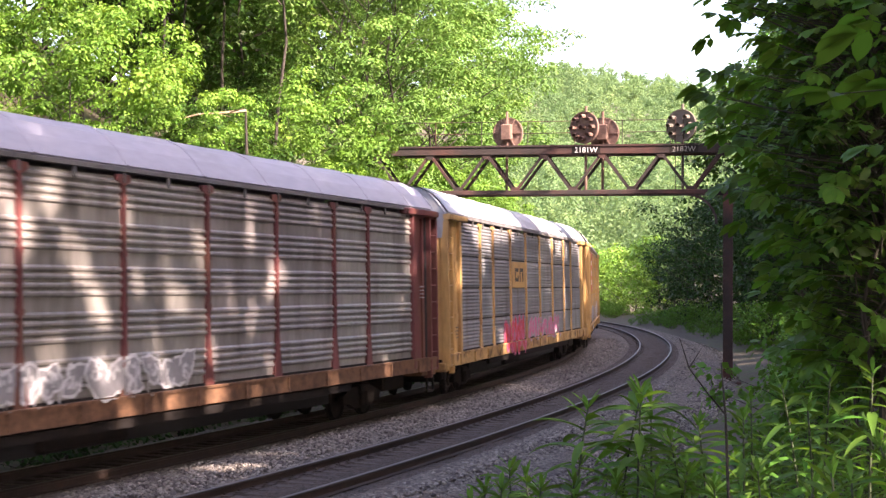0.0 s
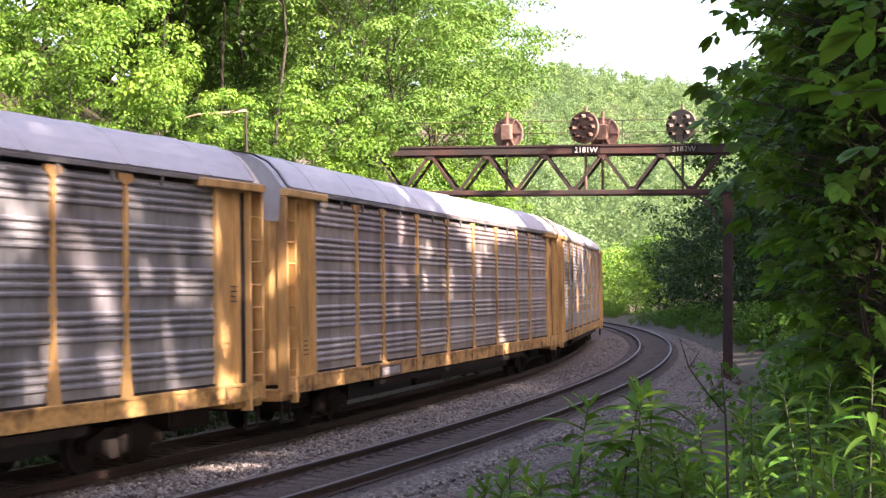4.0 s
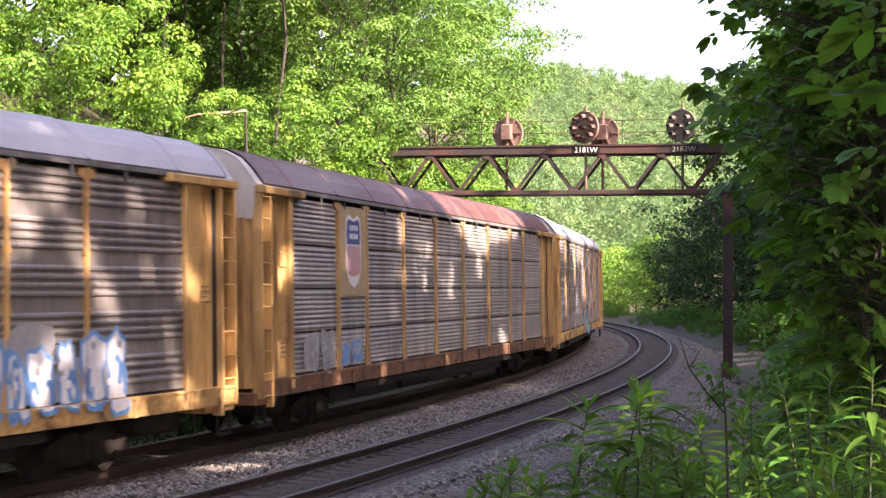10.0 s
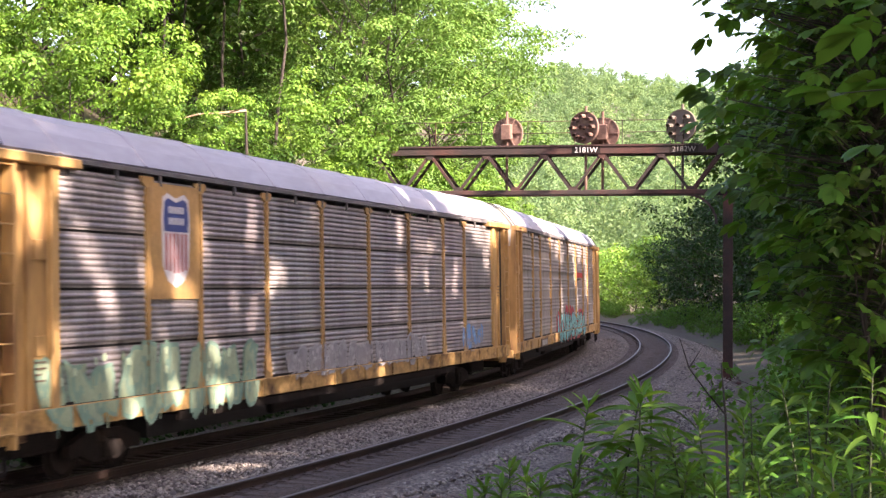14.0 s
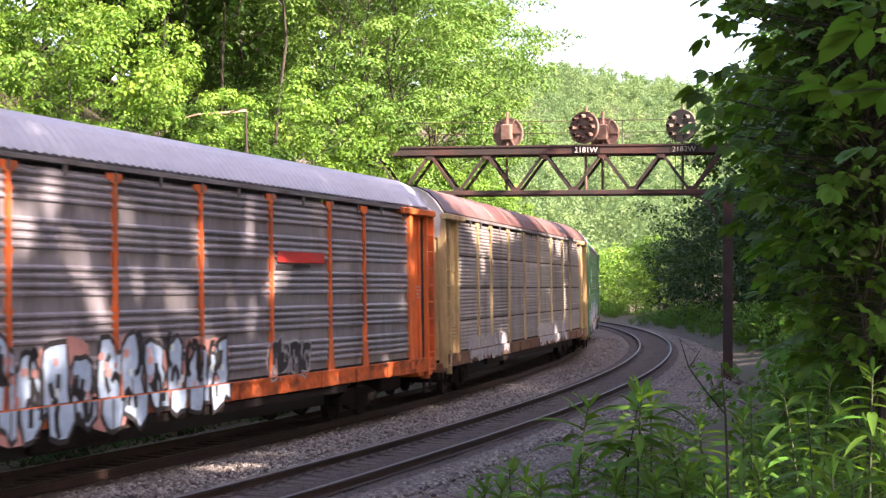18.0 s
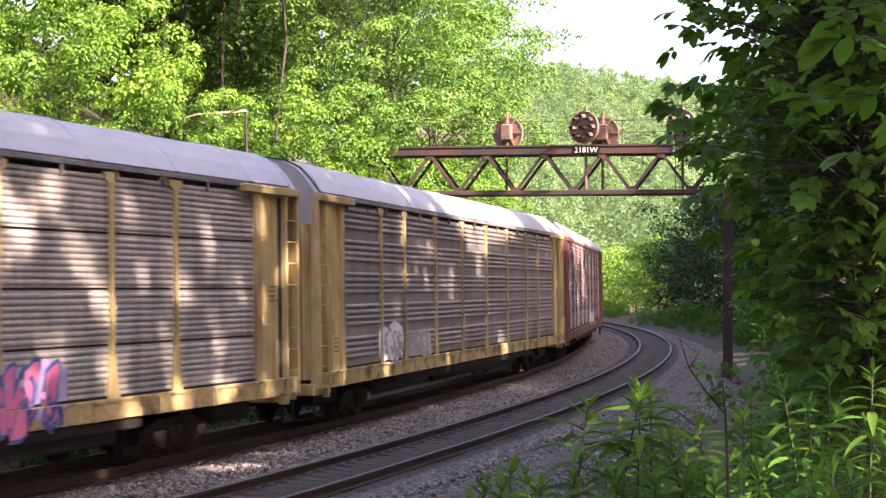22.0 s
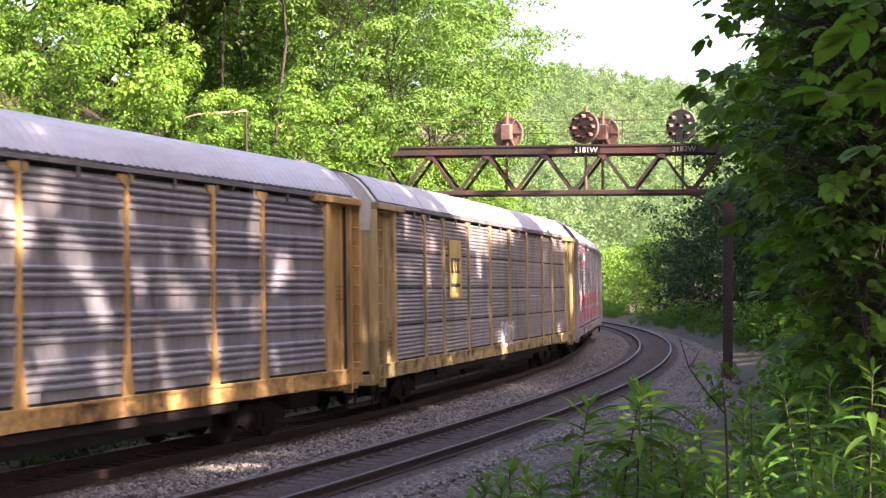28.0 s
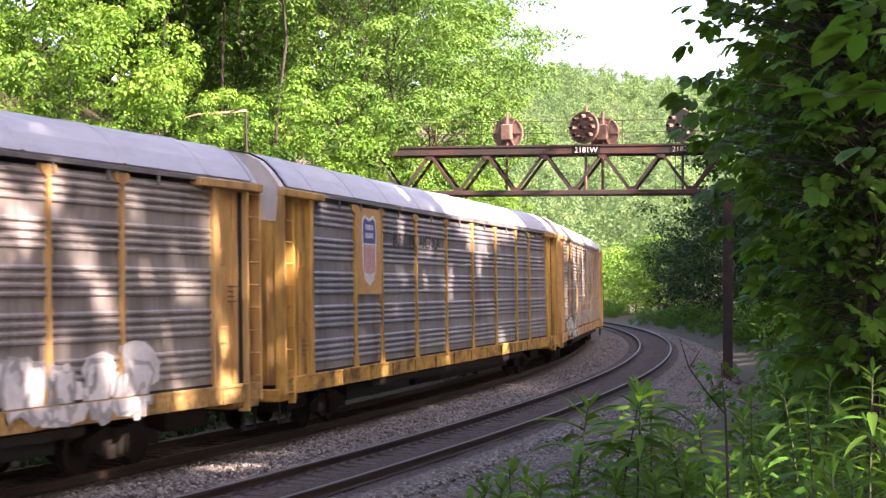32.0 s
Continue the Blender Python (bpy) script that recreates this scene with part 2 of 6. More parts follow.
def build_bed():
    prof = [(-3.9, -0.95), (-3.3, -0.62), (-2.6, -0.36), (-1.85, -0.225), (-1.35, -0.18), (0, -0.174), (1.35, -0.18), (1.85, -0.225), (2.24, -0.26), (2.65, -0.225), (GAP - 1.3, -0.2), (GAP, -0.19), (GAP + 1.3, -0.2), (GAP + 1.85, -0.235), (GAP + 2.6, -0.36), (GAP + 5.2, -0.8)]
    fine = []
    for a, b in zip(prof, prof[1:]):
        n = max(int((b[0] - a[0]) / 0.22), 1)
        fine += [(a[0] + (b[0] - a[0]) * i / n, a[1] + (b[1] - a[1]) * i / n) for i in range(n)]
    fine.append(prof[-1])
    form = Form()
    form.sweep(fine, stations(-60, 150, 0.25, 0), closed=False)
    mids = [(a[0] + b[0]) / 2 for a, b in zip(fine, fine[1:])]
    form.m = [1 if abs(mids[k % len(mids)]) < 1.2 else 0 for k in range(len(form.f))]
    form.v = [(x, y, z + 0.035 * noise.noise((x * 2.2, y * 2.2, 0)) + 0.03 * noise.noise((x * 7, y * 7, 3))) for x, y, z in form.v]
    form.sweep(prof, stations(150, 2300, 6, 0), closed=False)
    form.sweep(prof, stations(-1900, -60, 12, 0), closed=False)
    tagged(put("ballast_bed", form.mesh("ballast_bed", [M_BALLAST, M_DIRT])), "grey-brown crushed stone ballast under both tracks", "ballast", kind="structure")


RAIL = [(-0.07, -0.17), (0.07, -0.17), (0.07, -0.155), (0.012, -0.135), (0.012, -0.05), (0.036, -0.035), (0.036, -0.008), (0.026, 0.0), (-0.026, 0.0), (-0.036, -0.008), (-0.036, -0.035), (-0.012, -0.05), (-0.012, -0.135), (-0.07, -0.155)]


def build_tracks():
    rng = random.Random(5)
    tie = Form().box(-1.3, 1.3, -0.115, 0.115, -0.19, 0.0, bevel=0.012).mesh("tie", M_TIE)
    plate = Form().box(-0.19, 0.19, -0.09, 0.09, 0.0, 0.014).box(-0.075, -0.055, -0.04, 0.02, 0.014, 0.045).box(0.055, 0.075, -0.02, 0.04, 0.014, 0.045).mesh("tie_plate", M_RAIL)
    for left, word, s0, s1 in ((0.0, "empty outer", -32, 62), (GAP, "inner", -20, 20)):
        track = thing("railway_track", f"{word} railway track of steel rails on dark wooden ties", "track", kind="structure")
        for side in (-1, 1):
            form = Form()
            form.sweep(RAIL, stations(-1900, -60, 20, left + side * 0.7535))
            form.sweep(RAIL, stations(-60, 160, 1.0, left + side * 0.7535))
            form.sweep(RAIL, stations(160, 2300, 5, left + side * 0.7535))
            form.m = [1 if k % 14 in (6, 7, 8) else 0 for k in range(len(form.f))]
            me = form.mesh("rail", [M_RAIL, M_RAILTOP])
            tops = []
            for p in me.polygons:
                top = p.normal.z > 0.6 and p.center.z > -0.012 - CANT * (left + side * 0.75)
                tops.append(1 if top else 0)
            me.polygons.foreach_set("material_index", tops)
            put("rail", me, track)
        rest = Form()
        s = -120.0
        while s < 260:
            s += 0.5 + rng.uniform(-0.03, 0.03)
            p, a = on_line(s, left)
            m = Matrix.Translation(p + Vector((0, 0, -0.182))) @ Matrix.Rotation(a + rng.uniform(-0.02, 0.02), 4, "Z") @ Matrix.Rotation(CANT, 4, "Y")
            if s0 < s < s1:
                t = put("tie", tie, track, m)
                for side in (-1, 1):
                    if left == 0.0:
                        put("tie_plate", plate, t, (side * 0.7535, 0, 0.0))
            else:
                rest.add([m @ v.co for v in tie.vertices], [tuple(q.vertices) for q in tie.polygons])
        tagged(put("ties", rest.mesh("ties", M_TIE), track), kind="stuff")


def build_stones():
    rng = random.Random(11)
    form = Form()
    shapes = []
    for k in range(12):
        vs = []
        for i, (lat, ring) in enumerate(((-0.8, 4), (0.1, 5), (0.8, 3))):
            for j in range(ring):
                t = 2 * math.pi * (j + rng.uniform(-0.3, 0.3)) / ring
                q = (1 - lat * lat) ** 0.5
                vs.append(Vector((math.cos(t) * q, math.sin(t) * q, lat * 0.7)) * rng.uniform(0.75, 1.15))
        bm = bmesh.new()
        for q in vs:
            bm.verts.new(q)
        hull = bmesh.ops.convex_hull(bm, input=bm.verts)
        bm.verts.index_update()
        shapes.append(([v.co.copy() for v in bm.verts], [tuple(v.index for v in fc.verts) for fc in bm.faces]))
        bm.free()
    for n in range(26000):
        near = n < 19000
        s = rng.uniform(-31, 4) if near else rng.uniform(4, 50)
        d = rng.choice((rng.uniform(1.1, GAP - 0.6), rng.uniform(-4.2, -1.1))) if near else rng.uniform(-3.7, GAP + 2.0)
        if abs(abs(d) - 0.7535) < 0.11 or abs(d - GAP) < 1.3 and rng.random() < 0.6 or abs(d) < 1.25:
            continue
        z = -0.20 if -1.9 < d else -0.225 - 0.24 * (-1.9 - d)
        p, a = on_line(s, d)
        k = rng.uniform(0.024, 0.052)
        vs, fs = shapes[rng.randrange(12)]
        rot = Euler((rng.uniform(-0.5, 0.5), rng.uniform(-0.5, 0.5), rng.uniform(0, 6.3))).to_matrix()
        form.add([p + Vector((0, 0, z)) + rot @ (v * k) for v in vs], fs)
    tagged(put("ballast_stones", form.mesh("ballast_stones", M_STONE)), "loose crushed grey ballast stones between the rails", "stones", kind="stuff")


build_ground()
build_bed()
build_tracks()
build_stones()


# ---- the train: covered car carriers ----
YEL, GOLD, ORG, RED, GRN, SIL = (0.50, 0.305, 0.115), (0.54, 0.32, 0.08), (0.64, 0.13, 0.03), (0.15, 0.042, 0.042), (0.06, 0.22, 0.10), (0.34, 0.33, 0.34)
STEEL, RUSTY = (0.21, 0.22, 0.25), (0.20, 0.10, 0.055)
PALE = (0.42, 0.32, 0.15)
SLATE, BROWN, UMBER, LIGHT = (0.225, 0.23, 0.248), (0.30, 0.275, 0.265), (0.20, 0.176, 0.166), (0.29, 0.285, 0.30)
R_SIL, R_GREY, R_BRN, CREAM = (0.38, 0.385, 0.42), (0.35, 0.34, 0.365), (0.10, 0.040, 0.030), (0.55, 0.51, 0.46)
HALF, SIDE, TOP, LOW = 14.1, 1.5, 4.80, 1.25
END = 1.745
FRAMED = [2.75, 2.1, 2.9, 2.9, 2.9, 2.9, 2.9, 2.1, 2.75]      # 2.1: a wide post
STD = [2.93, 2.0, 2.97, 2.97, 2.97, 2.97, 2.97, 2.0, 2.93]


def rib_profile(kind):
    """(y, z, slot) down the side; slot 1 is a dark seam or a red stripe."""
    out, z = [], LOW
    if kind == "smooth":
        return [(0, LOW, 0), (0, 1.9, 0), (-0.012, 1.905, 0), (-0.012, 1.93, 0), (0, 1.935, 0), (0, 3.2, 0), (-0.012, 3.205, 0), (-0.012, 3.23, 0), (0, 3.235, 0), (0, TOP, 0)]
    if kind == "seamed":
        pitch = (TOP - LOW) / 36
        for i in range(36):
            seam = i in (8, 17, 26)
            z = LOW + pitch * i
            if seam:
                out += [(0, z, 0), (0, z + pitch * 0.3, 1), (0.03, z + pitch * 0.35, 1), (0.03, z + pitch * 0.65, 1), (0, z + pitch * 0.7, 0), (0, z + pitch * 0.98, 0)]
            else:
                out += [(0, z + 0.004, 0), (-0.022, z + pitch * 0.3, 0), (-0.022, z + pitch * 0.6, 0), (0, z + pitch * 0.9, 0)]
        return out
    groups = 5
    step = (TOP - LOW) / groups
    for g in range(groups):
        base = LOW + g * step
        red = 1 if kind == "striped" and g in (0, 1) else 0
        out.append((0, base + 0.01, 0))
        out.append((0, base + 0.17, 0))
        for i in range(4):
            q = base + 0.18 + i * 0.13
            out += [(0, q, red), (-0.035, q + 0.03, red), (-0.035, q + 0.065, red), (0, q + 0.10, red)]
    return out + [(0, TOP, 0)]


M_STRIPE = material("red_stripe_paint", (0.29, 0.026, 0.046), 0.55, vary=0.15, scale=2, second=(0.25, 0.06, 0.06))


def panel_mesh(width, kind):
    prof = rib_profile(kind)
    v, f, m = [], [], []
    for x in (0.0, width):
        v += [(x, y, z) for y, z, _ in prof]
    n = len(prof)
    for i in range(n - 1):
        f.append((i, n + i, n + i + 1, i + 1))
        m.append(prof[i][2])
    v += [(0, 0.05, LOW), (width, 0.05, LOW), (width, 0.05, TOP), (0, 0.05, TOP)]
    k = 2 * n
    f += [(k + 1, k, k + 3, k + 2), (n - 1, 2 * n - 1, k + 2, k + 3), (n, 0, k, k + 1)]
    m += [0, 0, 0]
    return mesh_of("side_panel", v, f, [M_PANEL, M_STRIPE if kind == "striped" else M_GAPDARK], m)


def car_meshes():
    d = {}
    for kind in ("ribbed", "seamed", "striped"):
        for w in sorted(set(STD)):
            d[kind, w] = panel_mesh(w, kind)
        d[kind, "all"] = panel_mesh(24.71, kind)
    for w in set(FRAMED):
        d["ribbed", w] = panel_mesh(w, "ribbed")
    d["smooth", "all"] = panel_mesh(24.71, "smooth")
    d["batten"] = Form().box(-0.035, 0.035, -0.03, 0.0, LOW + 0.02, TOP, bevel=0.006).mesh("batten", M_PAINT)
    # posts: a shaft with a T-shaped cap and a flared foot
    post = Form()
    post.plate([(-0.21, 1.08), (0.21, 1.08), (0.08, 1.95), (0.058, 2.2), (0.058, 4.66), (0.22, 4.74), (0.22, 4.84), (-0.22, 4.84), (-0.22, 4.74), (-0.058, 4.66), (-0.058, 2.2), (-0.08, 1.95)], -0.05, 0.0)
    post.box(-0.03, 0.03, -0.07, -0.05, 1.9, 4.66)
    for z in (1.7, 2.6, 3.5, 4.4):
        post.box(-0.078, 0.078, -0.062, 0.0, z, z + 0.09)
    d["post"] = post.mesh("post", M_PAINT)
    thin = Form().box(-0.10, 0.10, -0.07, 0.0, 1.1, 4.8, bevel=0.01)
    for z in (1.5, 2.2, 2.9, 3.6, 4.3):
        thin.box(-0.12, 0.12, -0.08, 0.0, z, z + 0.05)
    d["thin_post"] = thin.mesh("post", M_PAINT)
    d["wide_post"] = Form().box(-1.05, 1.05, -0.05, 0.0, 1.1, 4.8, bevel=0.012).box(-1.0, 1.0, -0.056, -0.05, 2.4, 2.43).box(-1.0, 1.0, -0.056, -0.05, 3.6, 3.63).mesh("wide_post", M_PAINT)
    d["end_plate"] = Form().box(-0.13, 0.13, -0.05, 0.0, 1.2, 4.8, bevel=0.01).mesh("end_plate", M_PAINT)
    d["top_rail"] = Form().box(-HALF + 0.1, HALF - 0.1, -0.06, 0.05, 4.80, 4.94, bevel=0.01).mesh("top_rail", M_PAINT)
    # sill: a beam with a lip, stiffeners and pockets
    sill = Form().box(-HALF + 0.05, HALF - 0.05, -0.09, 0.05, 0.90, 1.24, bevel=0.012).box(-8.3, 8.3, -0.04, 0.05, 0.72, 0.87, slot=1)
    sill.box(-HALF + 0.05, HALF - 0.05, -0.115, -0.09, 1.19, 1.235)
    # a dark strip in place of the shaded gap between panels and sill
    sill.box(-12.3, 12.3, -0.045, 0.02, 1.24, 1.285, slot=1)
    for i in range(14):
        x = -12.6 + i * 1.94
        sill.box(x - 0.05, x + 0.05, -0.12, -0.09, 0.9, 1.19)
    d["sill"] = sill.mesh("side_sill", [M_SILL, M_DARK])
    bracket = Form().box(-HALF + 0.05, HALF - 0.05, -0.06, 0.05, 0.95, 1.24, bevel=0.012)
    for i in range(26):
        x = -12.6 + i * 1.008
        bracket.plate([(x - 0.2, 1.2), (x + 0.2, 1.2), (x + 0.12, 0.78), (x - 0.12, 0.78)], -0.11, 0.03)
    d["bracket_sill"] = bracket.mesh("side_sill", M_SILL)
    # slot 1: an added black box that stands for the shade under the car
    deck = Form().box(-HALF + 0.1, HALF - 0.1, -1.42, 1.42, 1.02, 1.16).box(-12.6, 12.6, -0.35, 0.35, 0.62, 1.02).box(-8.4, 8.4, -0.95, 0.95, 0.42, 1.02, slot=1).box(-12.9, -11.5, -1.1, 1.1, 0.5, 1.02, bevel=0.05).box(11.5, 12.9, -1.1, 1.1, 0.5, 1.02, bevel=0.05).box(-3.2, -0.6, -1.1, -0.4, 0.45, 0.95, bevel=0.05).box(1.5, 4.4, 0.4, 1.0, 0.5, 0.95, bevel=0.1)
    for i in range(9):
        x = -8 + 2 * i
        deck.box(x - 0.08, x + 0.08, -1.4, 1.4, 0.8, 1.02)
    for z in (2.35, 3.55):
        deck.box(-12.2, 12.2, -1.3, 1.3, z, z + 0.06)
    d["deck"] = deck.mesh("deck", [M_DARK, M_GAPDARK])
    # roofs: an arch from eave to eave, ribbed across or plain with seams
    arch = [(1.53, 4.955), (1.56, 4.99), (1.50, 5.08), (1.34, 5.30), (1.12, 5.52), (0.82, 5.67), (0.42, 5.75), (0.0, 5.78)]
    arch = [(-y, z) for y, z in arch] + [(y, z) for y, z in arch[-2::-1]]
    for key, step, rise in (("ribbed_roof", 0.13, 0.034), ("plain_roof", 0.0, 0.0)):
        form, st, x, i = Form(), [], -HALF + 0.3, 0
        at = lambda x, k: st.append((Vector((x, 0, 0)), Vector((0, 1, 0)), Vector((0, 0, k))))
        if rise:
            while x < HALF - 0.3:
                at(x, 1 + (rise / 5 if i % 2 else 0))
                x += step
                i += 1
        else:
            at(x, 1)
            for i in range(10):
                x = -12.2 + i * 2.71
                for dx, k in ((-0.05, 1), (-0.04, 1.0035), (0.04, 1.0035), (0.05, 1)):
                    at(x + dx, k)
        at(HALF - 0.3, 1)
        form.sweep(arch, st, closed=False)
        d[key] = form.mesh("roof", M_ROOF)
    # the rail under the roof's edge, coloured dark for the eave's shadow, with short tabs that hang between the posts
    eave = Form().box(-HALF + 0.3, HALF - 0.3, -0.075, 0.0, 4.875, 4.955, bevel=0.008)
    for i in range(17):
        eave.box(-12.0 + i * 1.5, -11.93 + i * 1.5, -0.06, -0.03, 4.70, 4.875)
    d["eave_rail"] = eave.mesh("eave_rail", M_EAVE)
    # ends, built for the end that leads (x negative)
    n = len(arch)
    hood = Form()
    hood.sweep([(y * 0.985, z - 0.03) for y, z in arch], [(Vector((x, 0, 0)), Vector((0, 1, 0)), Vector((0, 0, 1))) for x in (-HALF + 0.0, -HALF + 0.32)], closed=False)
    hood.add([(-HALF + 0.02, y * 0.985, z - 0.03) for y, z in arch] + [(-HALF + 0.02, -1.45, 4.3), (-HALF + 0.02, 1.45, 4.3)], [tuple(range(n - 1, -1, -1)) + (n, n + 1)])
    hood.sweep([(y * 1.006, z + 0.02) for y, z in arch], [(Vector((x, 0, 0)), Vector((0, 1, 0)), Vector((0, 0, 1))) for x in (-HALF + 0.29, -HALF + 0.325)], slot=1, closed=False)
    d["hood"] = hood.mesh("roof_hood", [M_ROOF, M_GAPDARK])
    wave = [(1.44, -0.10), (-1.44, -0.10)]
    for i in range(9):
        y = -1.2 + i * 0.3
        wave += [(y - 0.07, -0.02), (y - 0.05, 0.02), (y + 0.05, 0.02), (y + 0.07, -0.02)]
    door = Form().sweep(wave, [(Vector((-HALF, 0, z)), Vector((0, 1, 0)), Vector((-1, 0, 0))) for z in (1.1, 4.32)])
    d["door"] = door.mesh("end_door", M_PAINT)
    for side in (-1, 1):
        y = side * SIDE
        pl = Form().box(-HALF + 0.62, -HALF + END, min(y, y - side * 0.06), max(y, y - side * 0.06), 1.2, 4.78)
        post = Form().box(-HALF + END - 0.18, -HALF + END + 0.04, min(y - side * 0.02, y + side * 0.10), max(y - side * 0.02, y + side * 0.10), 1.0, 4.80, bevel=0.015)
        d["end_post", side] = post.mesh("end_post", M_PAINT)
        pl.box(-HALF + 0.95, -HALF + 1.02, min(y, y + side * 0.05), max(y, y + side * 0.05), 1.2, 4.7)
        for z in (2.0, 3.4):
            pl.box(-HALF + 1.2, -HALF + 1.55, min(y, y + side * 0.03), max(y, y + side * 0.03), z, z + 0.3, bevel=0.01)
        # a black strip painted in for the shaded slot beside the ladder
        d["door_seam", side] = Form().box(-HALF + 0.60, -HALF + 0.74, min(y, y + side * 0.012), max(y, y + side * 0.012), 1.05, 4.75).mesh("door_seam", M_GAPDARK)
        d["end_panel", side] = pl.mesh("end_panel", M_PAINT)
        lad = Form()
        for x in (0.03, 0.52):
            lad.box(-HALF + x, -HALF + x + 0.07, min(y - side * 0.1, y + side * 0.12), max(y - side * 0.1, y + side * 0.12), 0.72 if x > 0.4 else 0.9, 4.78, bevel=0.01)
        for i in range(10):
            z = 0.95 + 0.42 * i
            lad.bar((-HALF + 0.06, y + side * 0.09, z), (-HALF + 0.55, y + side * 0.09, z), 0.03, sides=6)
        lad.box(-HALF + 0.1, -HALF + 0.6, min(y - side * 0.18, y - side * 0.14), max(y - side * 0.18, y - side * 0.14), 1.1, 4.78)
        d["ladder", side] = lad.mesh("ladder", M_PAINT)
        d["eave", side] = Form().box(-HALF + 0.02, -HALF + 2.35, min(y - side * 0.05, y + side * 0.17), max(y - side * 0.05, y + side * 0.17), 4.78, 4.93, bevel=0.015).mesh("eave_beam", M_PAINT)
    step = Form().box(-HALF - 0.05, -HALF + 1.0, -1.5, 1.5, 0.78, 1.02, bevel=0.02)
    for y in (-1.45, 1.45):
        for x in (0.05, 0.5):
            step.bar((-HALF + x, y, 0.8), (-HALF + x, y, 0.38), 0.05, slot=1)
        step.bar((-HALF + 0.05, y, 0.38), (-HALF + 0.5, y, 0.38), 0.05, slot=1)
    d["end_sill"] = step.mesh("end_sill", [M_SILL, M_DARK])
    coup = Form().box(-HALF - 0.55, -HALF + 0.2, -0.13, 0.13, 0.72, 0.98, bevel=0.03).box(-HALF - 0.62, -HALF - 0.35, -0.2, 0.14, 0.68, 1.02, bevel=0.06)
    coup.bar((-HALF - 0.3, 0.5, 0.75), (-HALF - 0.55, 0.35, 0.45), 0.05, sides=6)
    d["coupler"] = coup.mesh("coupler", M_DARK)
    # trucks
    wheel = Form()
    ring = [(0.0, 0.10), (0.02, 0.36), (0.0, 0.40), (0.0, 0.455), (0.03, 0.455), (0.04, 0.42), (0.13, 0.415), (0.09, 0.35), (0.09, 0.10)]
    for a, b in zip(ring, ring[1:]):
        for i in range(14):
            t0, t1 = 2 * math.pi * i / 14, 2 * math.pi * (i + 1) / 14
            wheel.add([(math.cos(t0) * a[1], a[0], math.sin(t0) * a[1]), (math.cos(t1) * a[1], a[0], math.sin(t1) * a[1]), (math.cos(t1) * b[1], b[0], math.sin(t1) * b[1]), (math.cos(t0) * b[1], b[0], math.sin(t0) * b[1])], [(0, 1, 2, 3)])
    wheel.bar((0, 0, 0), (0, -0.76, 0), 0.16, sides=10)
    wheel.bar((0, 0.05, 0), (0, 0.30, 0), 0.20, sides=10)
    d["wheel"] = wheel.mesh("wheel", M_DARK)
    fr = Form().plate([(-1.15, 0.34), (-1.15, 0.55), (-0.55, 0.72), (0.55, 0.72), (1.15, 0.55), (1.15, 0.34), (0.8, 0.36), (0.42, 0.22), (-0.42, 0.22), (-0.8, 0.36)], -0.07, 0.07)
    for x in (-0.1, 0.1):
        fr.bar((x, -0.09, 0.28), (x, -0.09, 0.6), 0.16, sides=10)
    d["frame"] = fr.mesh("side_frame", M_DARK)
    d["bolster"] = Form().box(-0.22, 0.22, -1.15, 1.15, 0.5, 0.74, bevel=0.04).mesh("truck", M_DARK)
    return d


SPRAY = {}


def spray(c):
    if c not in SPRAY:
        SPRAY[c] = material("spray_paint", c, 0.65, vary=0.14, scale=2, grain=9, bump=0.03, second=tuple(0.6 * k + 0.05 for k in c), amount=0.6)
    return SPRAY[c]


WHT, BLK, BLU, PNK, TEAL, GRE, REDP, YLP, GRYP, NAVY = (0.66, 0.66, 0.68), (0.02, 0.02, 0.022), (0.12, 0.30, 0.60), (0.60, 0.16, 0.30), (0.20, 0.55, 0.55), (0.25, 0.45, 0.22), (0.55, 0.04, 0.05), (0.70, 0.50, 0.10), (0.38, 0.38, 0.40), (0.05, 0.08, 0.25)


